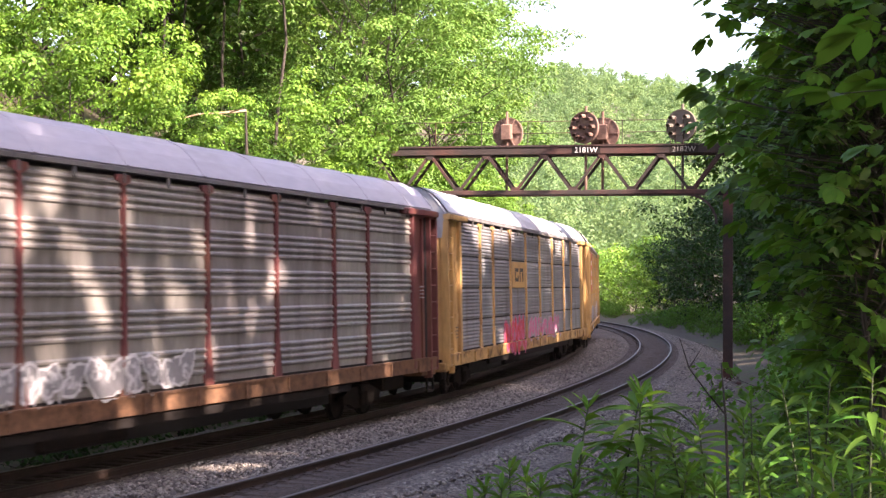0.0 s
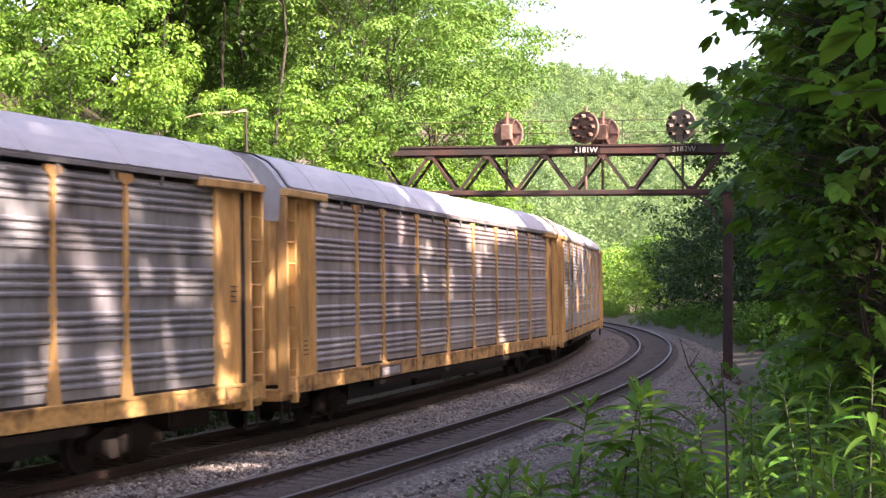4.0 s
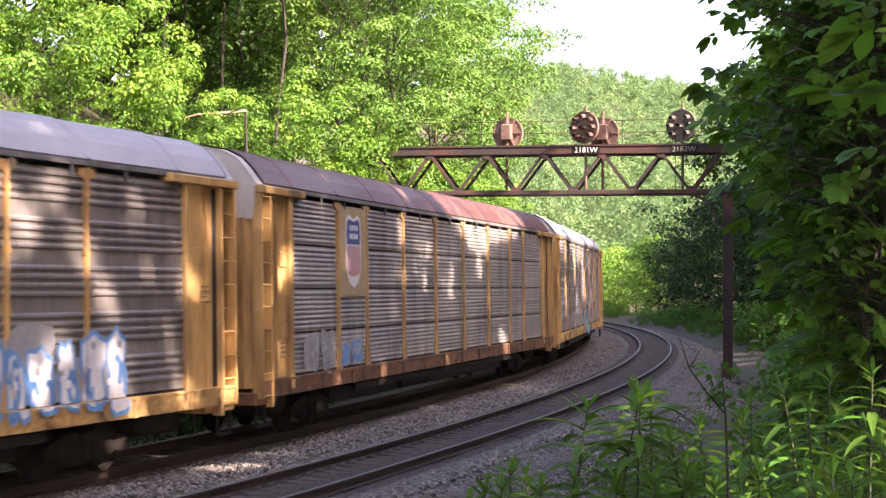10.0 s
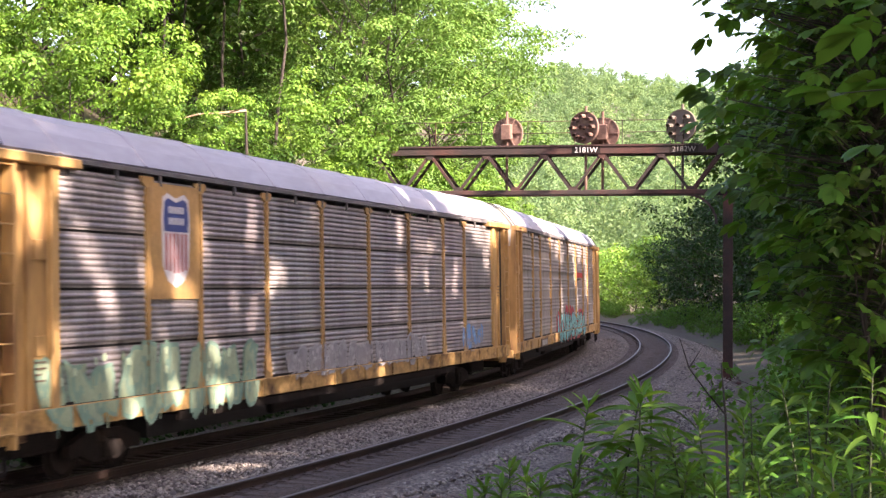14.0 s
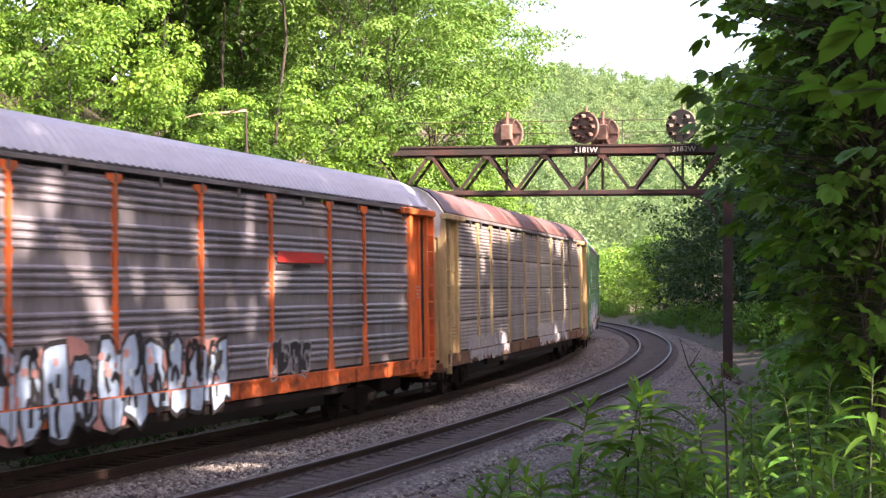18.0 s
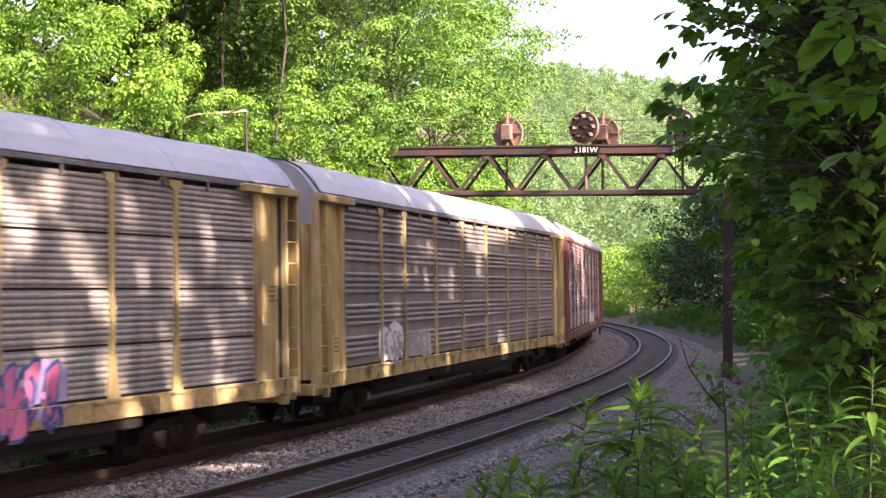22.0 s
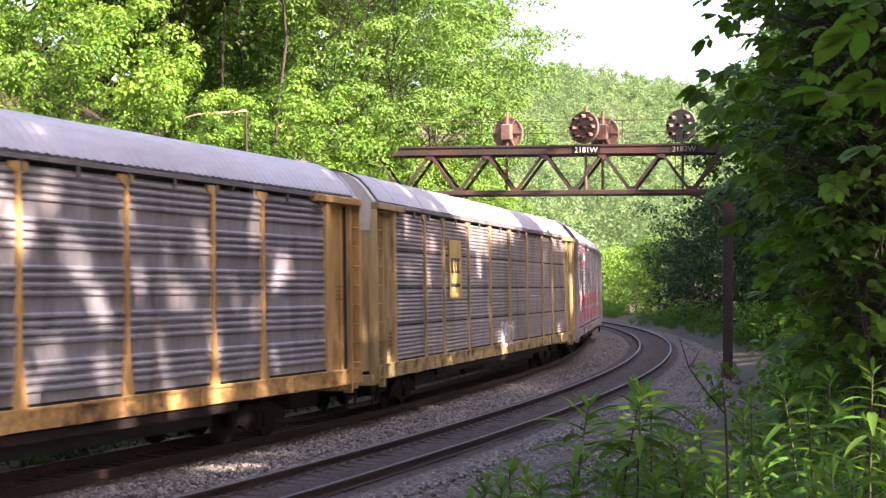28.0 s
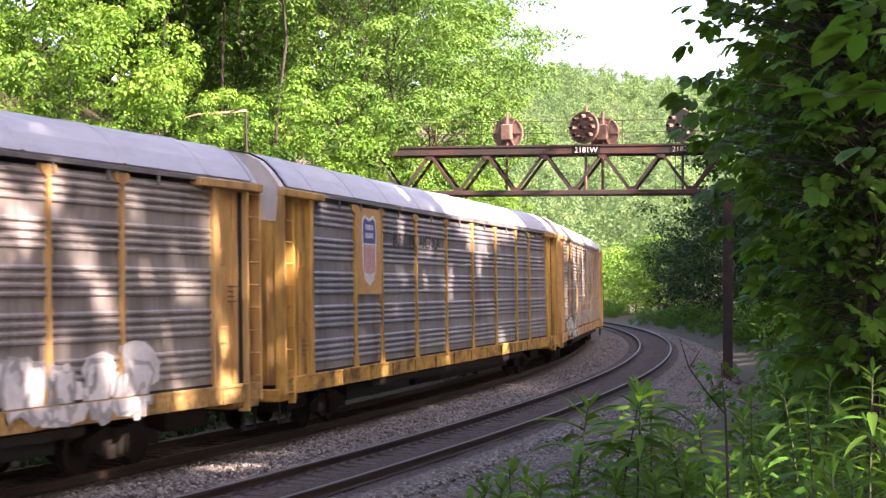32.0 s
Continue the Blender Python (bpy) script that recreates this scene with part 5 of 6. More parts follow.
# ---- plants ----
def leaf_cloud(centres, per, size, spread, rng, droop=0.25, flat=0.5, fold=False, narrow=1.0, rise=0.55, ragged=0.38):
    """Arrays of leaf blades round clump centres: each a pointed blade of four corners, or six with a fold."""
    n = len(centres) * per
    r = np.random.RandomState(rng.randrange(1 << 30))
    c = np.repeat(np.array(centres, float), per, axis=0)
    d = r.normal(size=(n, 3))
    d[:, 2] = np.abs(d[:, 2]) * np.where(r.uniform(size=n) < 0.8, 1, -1)
    d /= np.linalg.norm(d, axis=1)[:, None]
    rad = r.uniform(0.35, 1.0, (n, 1)) ** 0.5
    lump = 1 + 0.25 * np.sin(d[:, :1] * 7 + c[:, :1] * 3) * np.cos(d[:, 1:2] * 6 + c[:, 1:2])
    pos = c[:, :3] + d * rad * lump * c[:, 3:4] * np.array([1, 1, flat]) * spread
    up = d * np.array([0.75, 0.75, 0.5]) + np.array([0, 0, rise]) + r.normal(0, ragged, (n, 3))
    up /= np.linalg.norm(up, axis=1)[:, None]
    a = d * np.array([1, 1, 0.2]) + np.array([0, 0, -droop]) + r.normal(0, 0.6, (n, 3))
    side = np.cross(up, a)
    side /= np.linalg.norm(side, axis=1)[:, None] + 1e-9
    a = np.cross(side, up)
    ln = (size * r.uniform(0.6, 1.35, n))[:, None]
    w = ln * r.uniform(0.28, 0.40, (n, 1)) * narrow
    if fold:
        v = np.stack([pos, pos + a * ln * 0.35 + side * w * 0.9, pos + a * ln * 0.7 + side * w * 0.75, pos + a * ln + up * ln * -0.12, pos + a * ln * 0.7 - side * w * 0.75, pos + a * ln * 0.35 - side * w * 0.9], 1)
        v[:, 1:6:4] += (up * ln * 0.05)[:, None, :]
        k = 6
        faces = [(0, 1, 2, 3), (0, 3, 4, 5)]
    else:
        v = np.stack([pos, pos + a * ln * 0.5 + side * w, pos + a * ln, pos + a * ln * 0.5 - side * w], 1)
        k = 4
        faces = [(0, 1, 2, 3)]
    v = v.reshape(-1, 3)
    f = (np.arange(n)[:, None, None] * k + np.array(faces)[None]).reshape(-1, 4)
    return v, f


def fast_mesh(name, v, f, mat):
    me = bpy.data.meshes.new(name)
    me.vertices.add(len(v))
    me.vertices.foreach_set("co", np.asarray(v, np.float32).ravel())
    me.loops.add(f.size)
    me.loops.foreach_set("vertex_index", f.astype(np.int32).ravel())
    me.polygons.add(len(f))
    me.polygons.foreach_set("loop_start", np.arange(len(f), dtype=np.int32) * f.shape[1])
    me.materials.append(mat)
    me.update(calc_edges=True)
    return me


def tree_kind(seed, height, width, leaves, leaf, mat, low=0.25, clumps=90, fold=False, lean=0.0, puff=1.0, stout=1.0, shell=False, narrow=1.0, flat=0.5, droop=0.25, rise=0.55, ragged=0.38):
    """The trunk and the crown of a broad-leaved tree: limbs end in sprays of leaves, with gaps between them."""
    rng = random.Random(seed)
    wood = Form()
    pts = [Vector((0, 0, -0.6))]
    n = 9
    for i in range(1, n + 1):
        z = height * 0.92 * i / n
        pts.append(Vector((lean * z + rng.uniform(-0.03, 0.03) * height * i / n, rng.uniform(-0.03, 0.03) * height * i / n, z)))
    r0 = (0.016 * height + 0.02) * stout
    for i in range(n):
        k0, k1 = r0 * 2 * (1 - i / (n + 0.6)), r0 * 2 * (1 - (i + 1) / (n + 0.6))
        wood.bar(pts[i], pts[i + 1], k0, sides=7, taper=k1 / k0)
    cents = []
    limbs = clumps // 4
    for i in range(limbs):
        h = low + (1 - low) * ((i + rng.random()) / limbs) ** 0.8
        u = (h - low) / (1 - low)
        reach = width * 0.5 * (0.45 + 1.0 * u ** 0.6 - 1.15 * max(u - 0.45, 0) ** 1.2) * rng.uniform(0.6, 1.15)
        q = min(h / 0.92 * n, n - 0.01)
        base = pts[int(q)].lerp(pts[int(q) + 1], q % 1)
        a = i * 2.4 + rng.uniform(-0.5, 0.5)
        tip = base + Vector((math.cos(a) * reach, math.sin(a) * reach, height * rng.uniform(0.02, 0.12)))
        start = base - Vector((0, 0, min(reach * 0.35, base.z * 0.5)))
        mid = start.lerp(tip, 0.55) + Vector((0, 0, 0.03 * height))
        w = r0 * 0.75 * (1.1 - u * 0.8)
        wood.bar(start, mid, w, sides=5, taper=0.6)
        wood.bar(mid, tip, w * 0.6, sides=4, taper=0.3)
        for k in range(4):
            t = (rng.uniform(0.88, 1.06) if rng.random() < 0.78 else rng.uniform(0.3, 0.8)) if shell else rng.uniform(0.45, 1.08)
            p = start.lerp(tip, t) + Vector((rng.gauss(0, 0.07), rng.gauss(0, 0.07), rng.gauss(0, 0.04))) * width
            cents.append((*p, rng.uniform(0.10, 0.20) * width * puff))
    v, f = leaf_cloud(cents, max(leaves // len(cents), 4), leaf, 1.0, rng, droop, flat, fold, narrow, rise, ragged)
    return wood.mesh("trunk", M_BARK), fast_mesh("crown", v, f, mat)


def plant_tree(kind, x, y, size, turn, label, group="", name="tree", sink=0.0, z=None, tilt=(0, 0)):
    z = ground_z(x, y) if z is None else z
    ob = thing(name, label, "tree", Matrix.Translation((x, y, z - sink)) @ Euler((tilt[0], tilt[1], turn)).to_matrix().to_4x4() @ Matrix.Scale(size, 4), group)
    put("trunk", kind[0], ob)
    put("crown", kind[1], ob)
    return ob


def bearing(px, far):
    """The place that lies far metres from the camera's stand, px thousandths to the right of its line of sight."""
    a = math.atan(px / 1000)
    return far * math.sin(a), far * math.cos(a)


def build_woods():
    rng = random.Random(21)
    soft = dict(shell=True, flat=0.62, droop=0.6, rise=0.42, ragged=0.24)
    shrub = [tree_kind(131 + i, 8, 6.2, 21000, 0.11, M_LEAF, low=0.03, clumps=100, puff=0.55, stout=0.35, **soft) for i in range(3)]
    # these leaves carry the hollow's shade in their own colour
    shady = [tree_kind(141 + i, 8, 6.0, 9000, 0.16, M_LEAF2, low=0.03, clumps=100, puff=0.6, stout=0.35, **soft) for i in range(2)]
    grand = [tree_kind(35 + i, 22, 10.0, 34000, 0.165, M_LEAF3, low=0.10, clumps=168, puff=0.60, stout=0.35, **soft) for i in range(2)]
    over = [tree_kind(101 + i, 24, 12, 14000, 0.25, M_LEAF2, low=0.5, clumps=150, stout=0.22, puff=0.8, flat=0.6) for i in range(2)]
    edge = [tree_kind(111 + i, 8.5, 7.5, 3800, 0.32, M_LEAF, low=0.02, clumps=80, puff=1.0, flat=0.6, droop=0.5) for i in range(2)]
    dark = [tree_kind(51 + i, 11, 8.0, 5000, 0.27, M_SHADE_LEAF, low=0.05, clumps=120) for i in range(3)]
    back = [tree_kind(38 + i, 14, 10, 2600, 0.52, M_LEAF2, low=0.2, clumps=84) for i in range(2)]
    hill = "trees of the hillside"
    # the hill's foot: bearing, distance, height in metres
    for i, (px, far, h) in enumerate(((-350, 39, 7.5), (-322, 42, 8.8), (-282, 44, 9.4), (-238, 46, 9.2), (-206, 48.5, 7.4), (-255, 40.5, 5.4), (-208, 44, 4.6), (-184, 47, 4.4),
                                       (-160, 49, 4.2), (-97, 57, 9.7), (-76, 63.5, 8.2), (-126, 54, 5.6), (-54, 67, 7.6), (-34, 70, 8.6), (-14, 72, 8.4), (2, 79, 8.6), (16, 86, 9.2), (27, 92, 8.4))):
        plant_tree(shrub[i % 3], *bearing(px, far), h / 8.4, i * 2.1, "domed bright green leafy shrub at the hill's foot", hill)
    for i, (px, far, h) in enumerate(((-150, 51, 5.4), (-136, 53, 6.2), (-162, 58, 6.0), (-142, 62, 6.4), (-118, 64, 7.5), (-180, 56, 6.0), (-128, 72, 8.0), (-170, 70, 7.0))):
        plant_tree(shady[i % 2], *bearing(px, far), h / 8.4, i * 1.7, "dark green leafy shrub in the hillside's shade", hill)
    # great trees whose sunlit sprays hang down to the line
    for i, (px, far, h) in enumerate(((-34, 71, 21), (-10, 80, 21), (-50, 68.5, 20), (-4, 92, 23), (-8, 103, 25), (-24, 86, 25), (-66, 76, 22), (-4, 114, 26), (-300, 54, 19), (-268, 57, 17))):
        plant_tree(grand[i % 2], *bearing(px, far), h / 22.5, i * 2.6, "very tall leafy green tree on the hillside", hill)
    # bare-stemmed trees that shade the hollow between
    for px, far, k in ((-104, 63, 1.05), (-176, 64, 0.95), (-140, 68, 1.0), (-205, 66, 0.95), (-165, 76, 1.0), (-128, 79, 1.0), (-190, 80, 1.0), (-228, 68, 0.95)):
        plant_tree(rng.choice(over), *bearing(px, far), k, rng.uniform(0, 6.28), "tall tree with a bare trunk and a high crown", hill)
    for d0, d1, step, s0 in ((24, 30, 6.0, 26.0), (33, 42, 7.0, -60.0), (47, 60, 7.0, -60.0)):
        s = s0
        while s < 90:
            s += step * rng.uniform(0.75, 1.25)
            p, _ = on_line(s, rng.uniform(d0, d1))
            plant_tree(rng.choice(back), p.x, p.y, rng.uniform(1.0, 1.4), rng.uniform(0, 6.28), "tall leafy green tree high on the hillside", hill)
    for s, d, k in ((-34, 14, 1.0), (-40, 17, 1.2), (-47, 15, 1.1), (-30, 20, 1.2), (-55, 18, 1.2), (52, 12.5, 1.0), (60, 12, 1.0), (68, 12, 1.0), (76, 12, 1.0), (84, 13, 1.0), (93, 12, 1.0), (102, 13, 1.0)):
        p, _ = on_line(s, d)
        plant_tree(rng.choice(back if s < 0 else edge), p.x, p.y, k, rng.uniform(0, 6.28), "leafy green broad-leaved tree on the hillside", hill)
    # beyond the curve, on its outer side
    s = 40.0
    while s < 170:
        s += rng.uniform(3.5, 5.5)
        for d0, d1 in ((-8.5, -10.5), (-13, -17), (-20, -27)):
            if rng.random() < 0.9 and not (d0 < -12 and s > 80) and not (d0 < -19 and s < 60):
                p, _ = on_line(s, rng.uniform(d0, d1))
                # nearer trees take leaves darkened for shade, farther ones the bright leaves
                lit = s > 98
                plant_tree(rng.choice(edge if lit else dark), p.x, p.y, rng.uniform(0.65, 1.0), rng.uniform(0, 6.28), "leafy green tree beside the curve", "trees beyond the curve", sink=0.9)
    # far slopes: one crown a tree, joined
    v_all, f_all, n = [], [], 0
    for i in range(1250):
        far = (rng.uniform(190 ** 1.6, 900 ** 1.6)) ** (1 / 1.6)
        x, y = bearing(rng.uniform(15, 205), far)
        d, s = from_line(x, y)
        if -12 < d < 12:
            continue
        z = ground_z(x, y)
        h, w = rng.uniform(8, 19), rng.uniform(7, 14)
        cents = []
        for k in range(11):
            u = rng.random() ** 0.7
            b = rng.uniform(0, 6.28)
            q = w * 0.42 * (1 - (2 * u - 0.8) ** 2 * 0.75) * rng.random() ** 0.4
            cents.append((x + math.cos(b) * q, y + math.sin(b) * q, z + h * (0.2 + 0.8 * u), w * rng.uniform(0.14, 0.24)))
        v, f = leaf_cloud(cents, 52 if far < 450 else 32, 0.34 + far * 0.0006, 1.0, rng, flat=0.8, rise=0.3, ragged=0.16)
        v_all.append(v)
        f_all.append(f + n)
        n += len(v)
    tagged(put("far_woods", fast_mesh("far_woods", np.concatenate(v_all), np.concatenate(f_all), M_FAR)), "sunlit green woods, paled for haze, covering the far hillside", "woods", kind="stuff")


def fan_tree(seed, height, width, leaf, low, fans):
    """A slender tree whose long leaf stalks each end in a hanging fan of broad leaflets."""
    rng = random.Random(seed)
    wood, blades = Form(), Form()
    n = 8
    pts = [Vector((rng.uniform(-0.02, 0.02) * height * i / n, rng.uniform(-0.02, 0.02) * height * i / n, height * i / n if i else -0.5)) for i in range(n + 1)]
    for i in range(n):
        wood.bar(pts[i], pts[i + 1], 0.075 * (1 - i / (n + 1)), sides=6, taper=0.88)
    for i in range(fans):
        h = low + (0.98 - low) * ((i + rng.random()) / fans) ** 0.9
        q = min(h * n, n - 0.01)
        base = pts[int(q)].lerp(pts[int(q) + 1], q % 1)
        u = (h - low) / (1 - low)
        reach = width * 0.5 * (0.55 + 0.55 * math.sin(math.pi * min(u * 1.05, 1))) * rng.uniform(0.45, 1.1)
        a = i * 2.4 + rng.uniform(-0.4, 0.4)
        out = Vector((math.cos(a), math.sin(a), 0))
        tip = base + out * reach + Vector((0, 0, reach * rng.uniform(-0.05, 0.4)))
        if i % 3 == 0:
            wood.bar(base, base.lerp(tip, 0.9), 0.018, sides=4, taper=0.4)
        else:
            wood.bar(base, tip, 0.009, sides=3, taper=0.5)
        side = Vector((-out.y, out.x, 0))
        tilt = rng.uniform(-0.45, 0.35)
        ahead = (out * math.cos(tilt) + Vector((0, 0, math.sin(tilt)))).normalized()
        up = side.cross(ahead) * -1
        if up.z < 0:
            up = -up
        roll = rng.uniform(-0.8, 0.8)
        side, up = side * math.cos(roll) + up * math.sin(roll), up * math.cos(roll) - side * math.sin(roll)
        for k in range(5):
            g = (k - 2) * 0.62 + rng.uniform(-0.12, 0.12)
            ln = leaf * (1.15 - 0.17 * abs(k - 2)) * rng.uniform(0.8, 1.15)
            way = ahead * math.cos(g) + side * math.sin(g)
            across = side * math.cos(g) - ahead * math.sin(g)
            start = tip - ahead * 0.25 * leaf * (abs(k - 2) > 1)
            vs = []
            for c, w in ((0.0, 0.02), (0.3, 0.22), (0.62, 0.31), (0.86, 0.19), (1.0, 0.0)):
                m = start + way * ln * c + Vector((0, 0, -0.32 * ln * c * c))
                lift = up * 0.22 * w * ln
                vs += [m + across * w * ln + lift, m, m - across * w * ln + lift]
            blades.add(vs, [(3 * r + c, 3 * r + c + 1, 3 * r + c + 4, 3 * r + c + 3) for r in range(4) for c in (0, 1)])
    return wood.mesh("trunk", M_BARK), blades.mesh("crown", M_BROAD, smooth=True)


def sun_gaps():
    """Where sunbeams fall: places and the beams' half widths, on the cars' side, their roofs, the ballast and the weeds."""
    out = []
    side, roof = GAP - 1.5, GAP - 1.05
    for s, z, r in ((-25.9, 3.75, 0.14), (-25.5, 3.35, 0.16), (-25.1, 2.95, 0.18), (-24.9, 2.6, 0.10), (-25.0, 1.75, 0.16), (-24.8, 1.4, 0.16), (-23.3, 2.2, 0.10), (-23.2, 1.75, 0.12), (-23.1, 1.3, 0.16),
                    (-21.7, 3.9, 0.14), (-21.5, 3.5, 0.08), (-27.8, 4.5, 0.18), (-27.2, 4.0, 0.16), (-28.6, 2.6, 0.2), (-28.3, 1.9, 0.14), (-21.2, 2.0, 0.1), (-18.4, 3.4, 0.10), (-16.4, 2.7, 0.10), (-11.0, 2.7, 0.12), (-10.4, 4.6, 0.11),
                    (-19.6, 4.2, 0.08), (-26.6, 2.2, 0.1), (-26.9, 1.5, 0.12), (-26.4, 4.6, 0.12), (-24.2, 4.3, 0.1), (-23.9, 3.3, 0.09), (-22.6, 3.0, 0.09), (-20.4, 3.0, 0.1), (-20.2, 1.5, 0.1), (-18.6, 1.7, 0.08), (-14.6, 3.6, 0.08), (-8.2, 1.9, 0.09),
                    (-24.4, 0.95, 0.22), (-22.6, 1.0, 0.20), (-21.3, 1.0, 0.14), (-19.5, 1.05, 0.12), (-15.5, 1.1, 0.14), (-12.2, 1.1, 0.14),
                    (-3.3, 4.75, 0.30), (-2.3, 4.7, 0.38), (-1.3, 4.65, 0.32), (-2.3, 4.2, 0.26), (-2.2, 3.75, 0.18), (1.0, 1.0, 0.32), (0.6, 1.5, 0.2), (-5.6, 3.1, 0.15), (-1.2, 2.6, 0.16),
                    (14.5, 3.0, 0.24), (14.6, 2.2, 0.2), (14.4, 4.4, 0.24), (19.5, 3.8, 0.4), (20.5, 2.6, 0.3), (24.5, 3.4, 0.6), (10.5, 2.9, 0.16), (11.8, 1.3, 0.22)):
        r += 0.08 if s < -18 else 0.04
        out.append((on_line(s, side, z)[0], r))
    rng = random.Random(44)
    for i in range(46):
        out.append((on_line(rng.uniform(-29, -4), side, rng.uniform(0.9, 4.8))[0], rng.uniform(0.04, 0.12)))
    for s, r in ((-26.4, 0.12), (-15.2, 0.12), (-9.3, 0.16), (-5.6, 0.5), (-4.4, 0.8), (-3.0, 0.95), (-1.6, 0.95), (-0.2, 0.95), (1.2, 0.9), (2.6, 0.8), (3.9, 0.6), (9, 0.5), (11, 0.9), (13, 1.0), (15, 1.1), (17, 1.1), (19, 1.1), (21.5, 1.1), (24, 1.2)):
        out.append((on_line(s, roof, 5.45)[0], r))
    for s, left, r in ((-21.8, 2.75, 0.30), (-21.2, 2.55, 0.22), (-19.3, 2.8, 0.24), (-6.8, 3.4, 0.22), (3.4, 3.5, 0.26), (1.6, 2.55, 0.32), (0.4, 2.0, 0.30), (-0.3, 1.55, 0.22), (-16.8, 0.4, 0.14), (-19.5, 0.3, 0.16), (-23, 1.6, 0.16), (33, -4.6, 0.9), (28, -5.4, 0.6), (38, -5.2, 0.8)):
        out.append((on_line(s, left, -0.2)[0], r))
    out += [(Vector((1.37, 9.5, 2.05)), 0.18), (Vector((2.2, 9.2, 2.1)), 0.35), (Vector((1.75, 8.0, 1.9)), 0.2), (Vector((2.6, 10.5, 2.2)), 0.25), (Vector((1.3, 8.6, 1.7)), 0.14), (Vector((0.8, 9.5, 2.25)), 0.1), (Vector((1.14, 9.5, 2.32)), 0.14), (Vector((0.5, 9.1, 1.85)), 0.12)]
    out += [(Vector(q), r) for q, r in (((2.75, 12.0, 4.9), 0.3), ((3.1, 11.6, 4.3), 0.25), ((2.9, 11.8, 3.4), 0.2), ((3.4, 13.0, 3.2), 0.2), ((3.0, 12.6, 2.7), 0.2))]
    return out


GAPS = sun_gaps()


def thin_crown(tree):
    """Gives a tree a crown of its own, without the leaves that stand in a sunbeam's way."""
    crown = [c for c in tree.children if c.name.startswith("crown")][0]
    me = crown.data
    v = np.empty(len(me.vertices) * 3, np.float32)
    me.vertices.foreach_get("co", v)
    v = v.reshape(-1, 4, 3)
    m = np.array(tree.matrix_basis)
    mid = v.mean(1) @ m[:3, :3].T + m[:3, 3]
    keep = np.ones(len(v), bool)
    ray = np.array(TO_SUN)
    for place, r in GAPS:
        q = mid - np.array(place)
        along = q @ ray
        off = np.linalg.norm(q - along[:, None] * ray, axis=1)
        keep &= (off > r + 0.15) | (along < 1)
    v = v[keep].reshape(-1, 3)
    crown.data = fast_mesh("crown", v, np.arange(len(v)).reshape(-1, 4), me.materials[0])


def build_near_trees():
    """The shady trees beside and behind the camera."""
    rng = random.Random(8)
    # the leaf colour used below is lowered to deepen the shade on this side
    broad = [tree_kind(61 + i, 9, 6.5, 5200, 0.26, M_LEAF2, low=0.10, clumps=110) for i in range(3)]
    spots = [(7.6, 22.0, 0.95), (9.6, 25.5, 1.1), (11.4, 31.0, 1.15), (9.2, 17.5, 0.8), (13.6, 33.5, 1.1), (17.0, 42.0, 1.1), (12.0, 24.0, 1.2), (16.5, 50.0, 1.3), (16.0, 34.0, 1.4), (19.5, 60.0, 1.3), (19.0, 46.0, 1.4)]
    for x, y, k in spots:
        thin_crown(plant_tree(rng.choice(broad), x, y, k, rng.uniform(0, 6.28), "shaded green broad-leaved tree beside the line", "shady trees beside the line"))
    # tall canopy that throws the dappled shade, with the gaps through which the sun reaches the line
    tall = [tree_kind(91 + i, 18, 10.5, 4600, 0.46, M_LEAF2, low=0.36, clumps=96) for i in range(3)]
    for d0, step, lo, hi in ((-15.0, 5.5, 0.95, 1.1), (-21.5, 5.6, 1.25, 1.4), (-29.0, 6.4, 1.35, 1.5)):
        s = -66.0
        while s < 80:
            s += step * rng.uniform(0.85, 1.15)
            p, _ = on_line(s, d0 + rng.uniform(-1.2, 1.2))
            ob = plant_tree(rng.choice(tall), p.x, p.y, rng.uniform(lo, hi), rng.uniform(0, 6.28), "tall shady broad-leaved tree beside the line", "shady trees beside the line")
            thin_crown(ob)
    # trees with large hanging leaves close to the camera: place, height, spread of the crown, leaf, where the crown begins
    leaning = []
    for i, (x, y, h, w, leaf, low, fans) in enumerate(((3.40, 12.2, 5.8, 2.3, 0.138, 0.26, 860), (4.3, 14.2, 6.4, 2.7, 0.145, 0.2, 600), (3.98, 12.9, 5.2, 2.4, 0.16, 0.16, 360), (2.9, 7.6, 3.9, 1.8, 0.15, 0.36, 150), (2.17, 5.0, 3.7, 1.5, 0.15, 0.36, 110))):
        tree = fan_tree(60 + i, h, w, leaf, low, fans)
        leaning.append(plant_tree(tree, x, y, 1.0, i * 1.9, "young tree with large hanging green leaves", "young trees in the wind", name="young_tree"))
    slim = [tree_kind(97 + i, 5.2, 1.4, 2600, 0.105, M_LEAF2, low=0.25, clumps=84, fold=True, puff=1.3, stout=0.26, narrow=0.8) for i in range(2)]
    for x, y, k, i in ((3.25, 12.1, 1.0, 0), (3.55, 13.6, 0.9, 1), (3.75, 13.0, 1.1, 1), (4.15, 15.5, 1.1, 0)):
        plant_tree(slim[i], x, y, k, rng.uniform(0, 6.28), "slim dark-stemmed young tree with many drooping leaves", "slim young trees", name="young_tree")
    return leaning


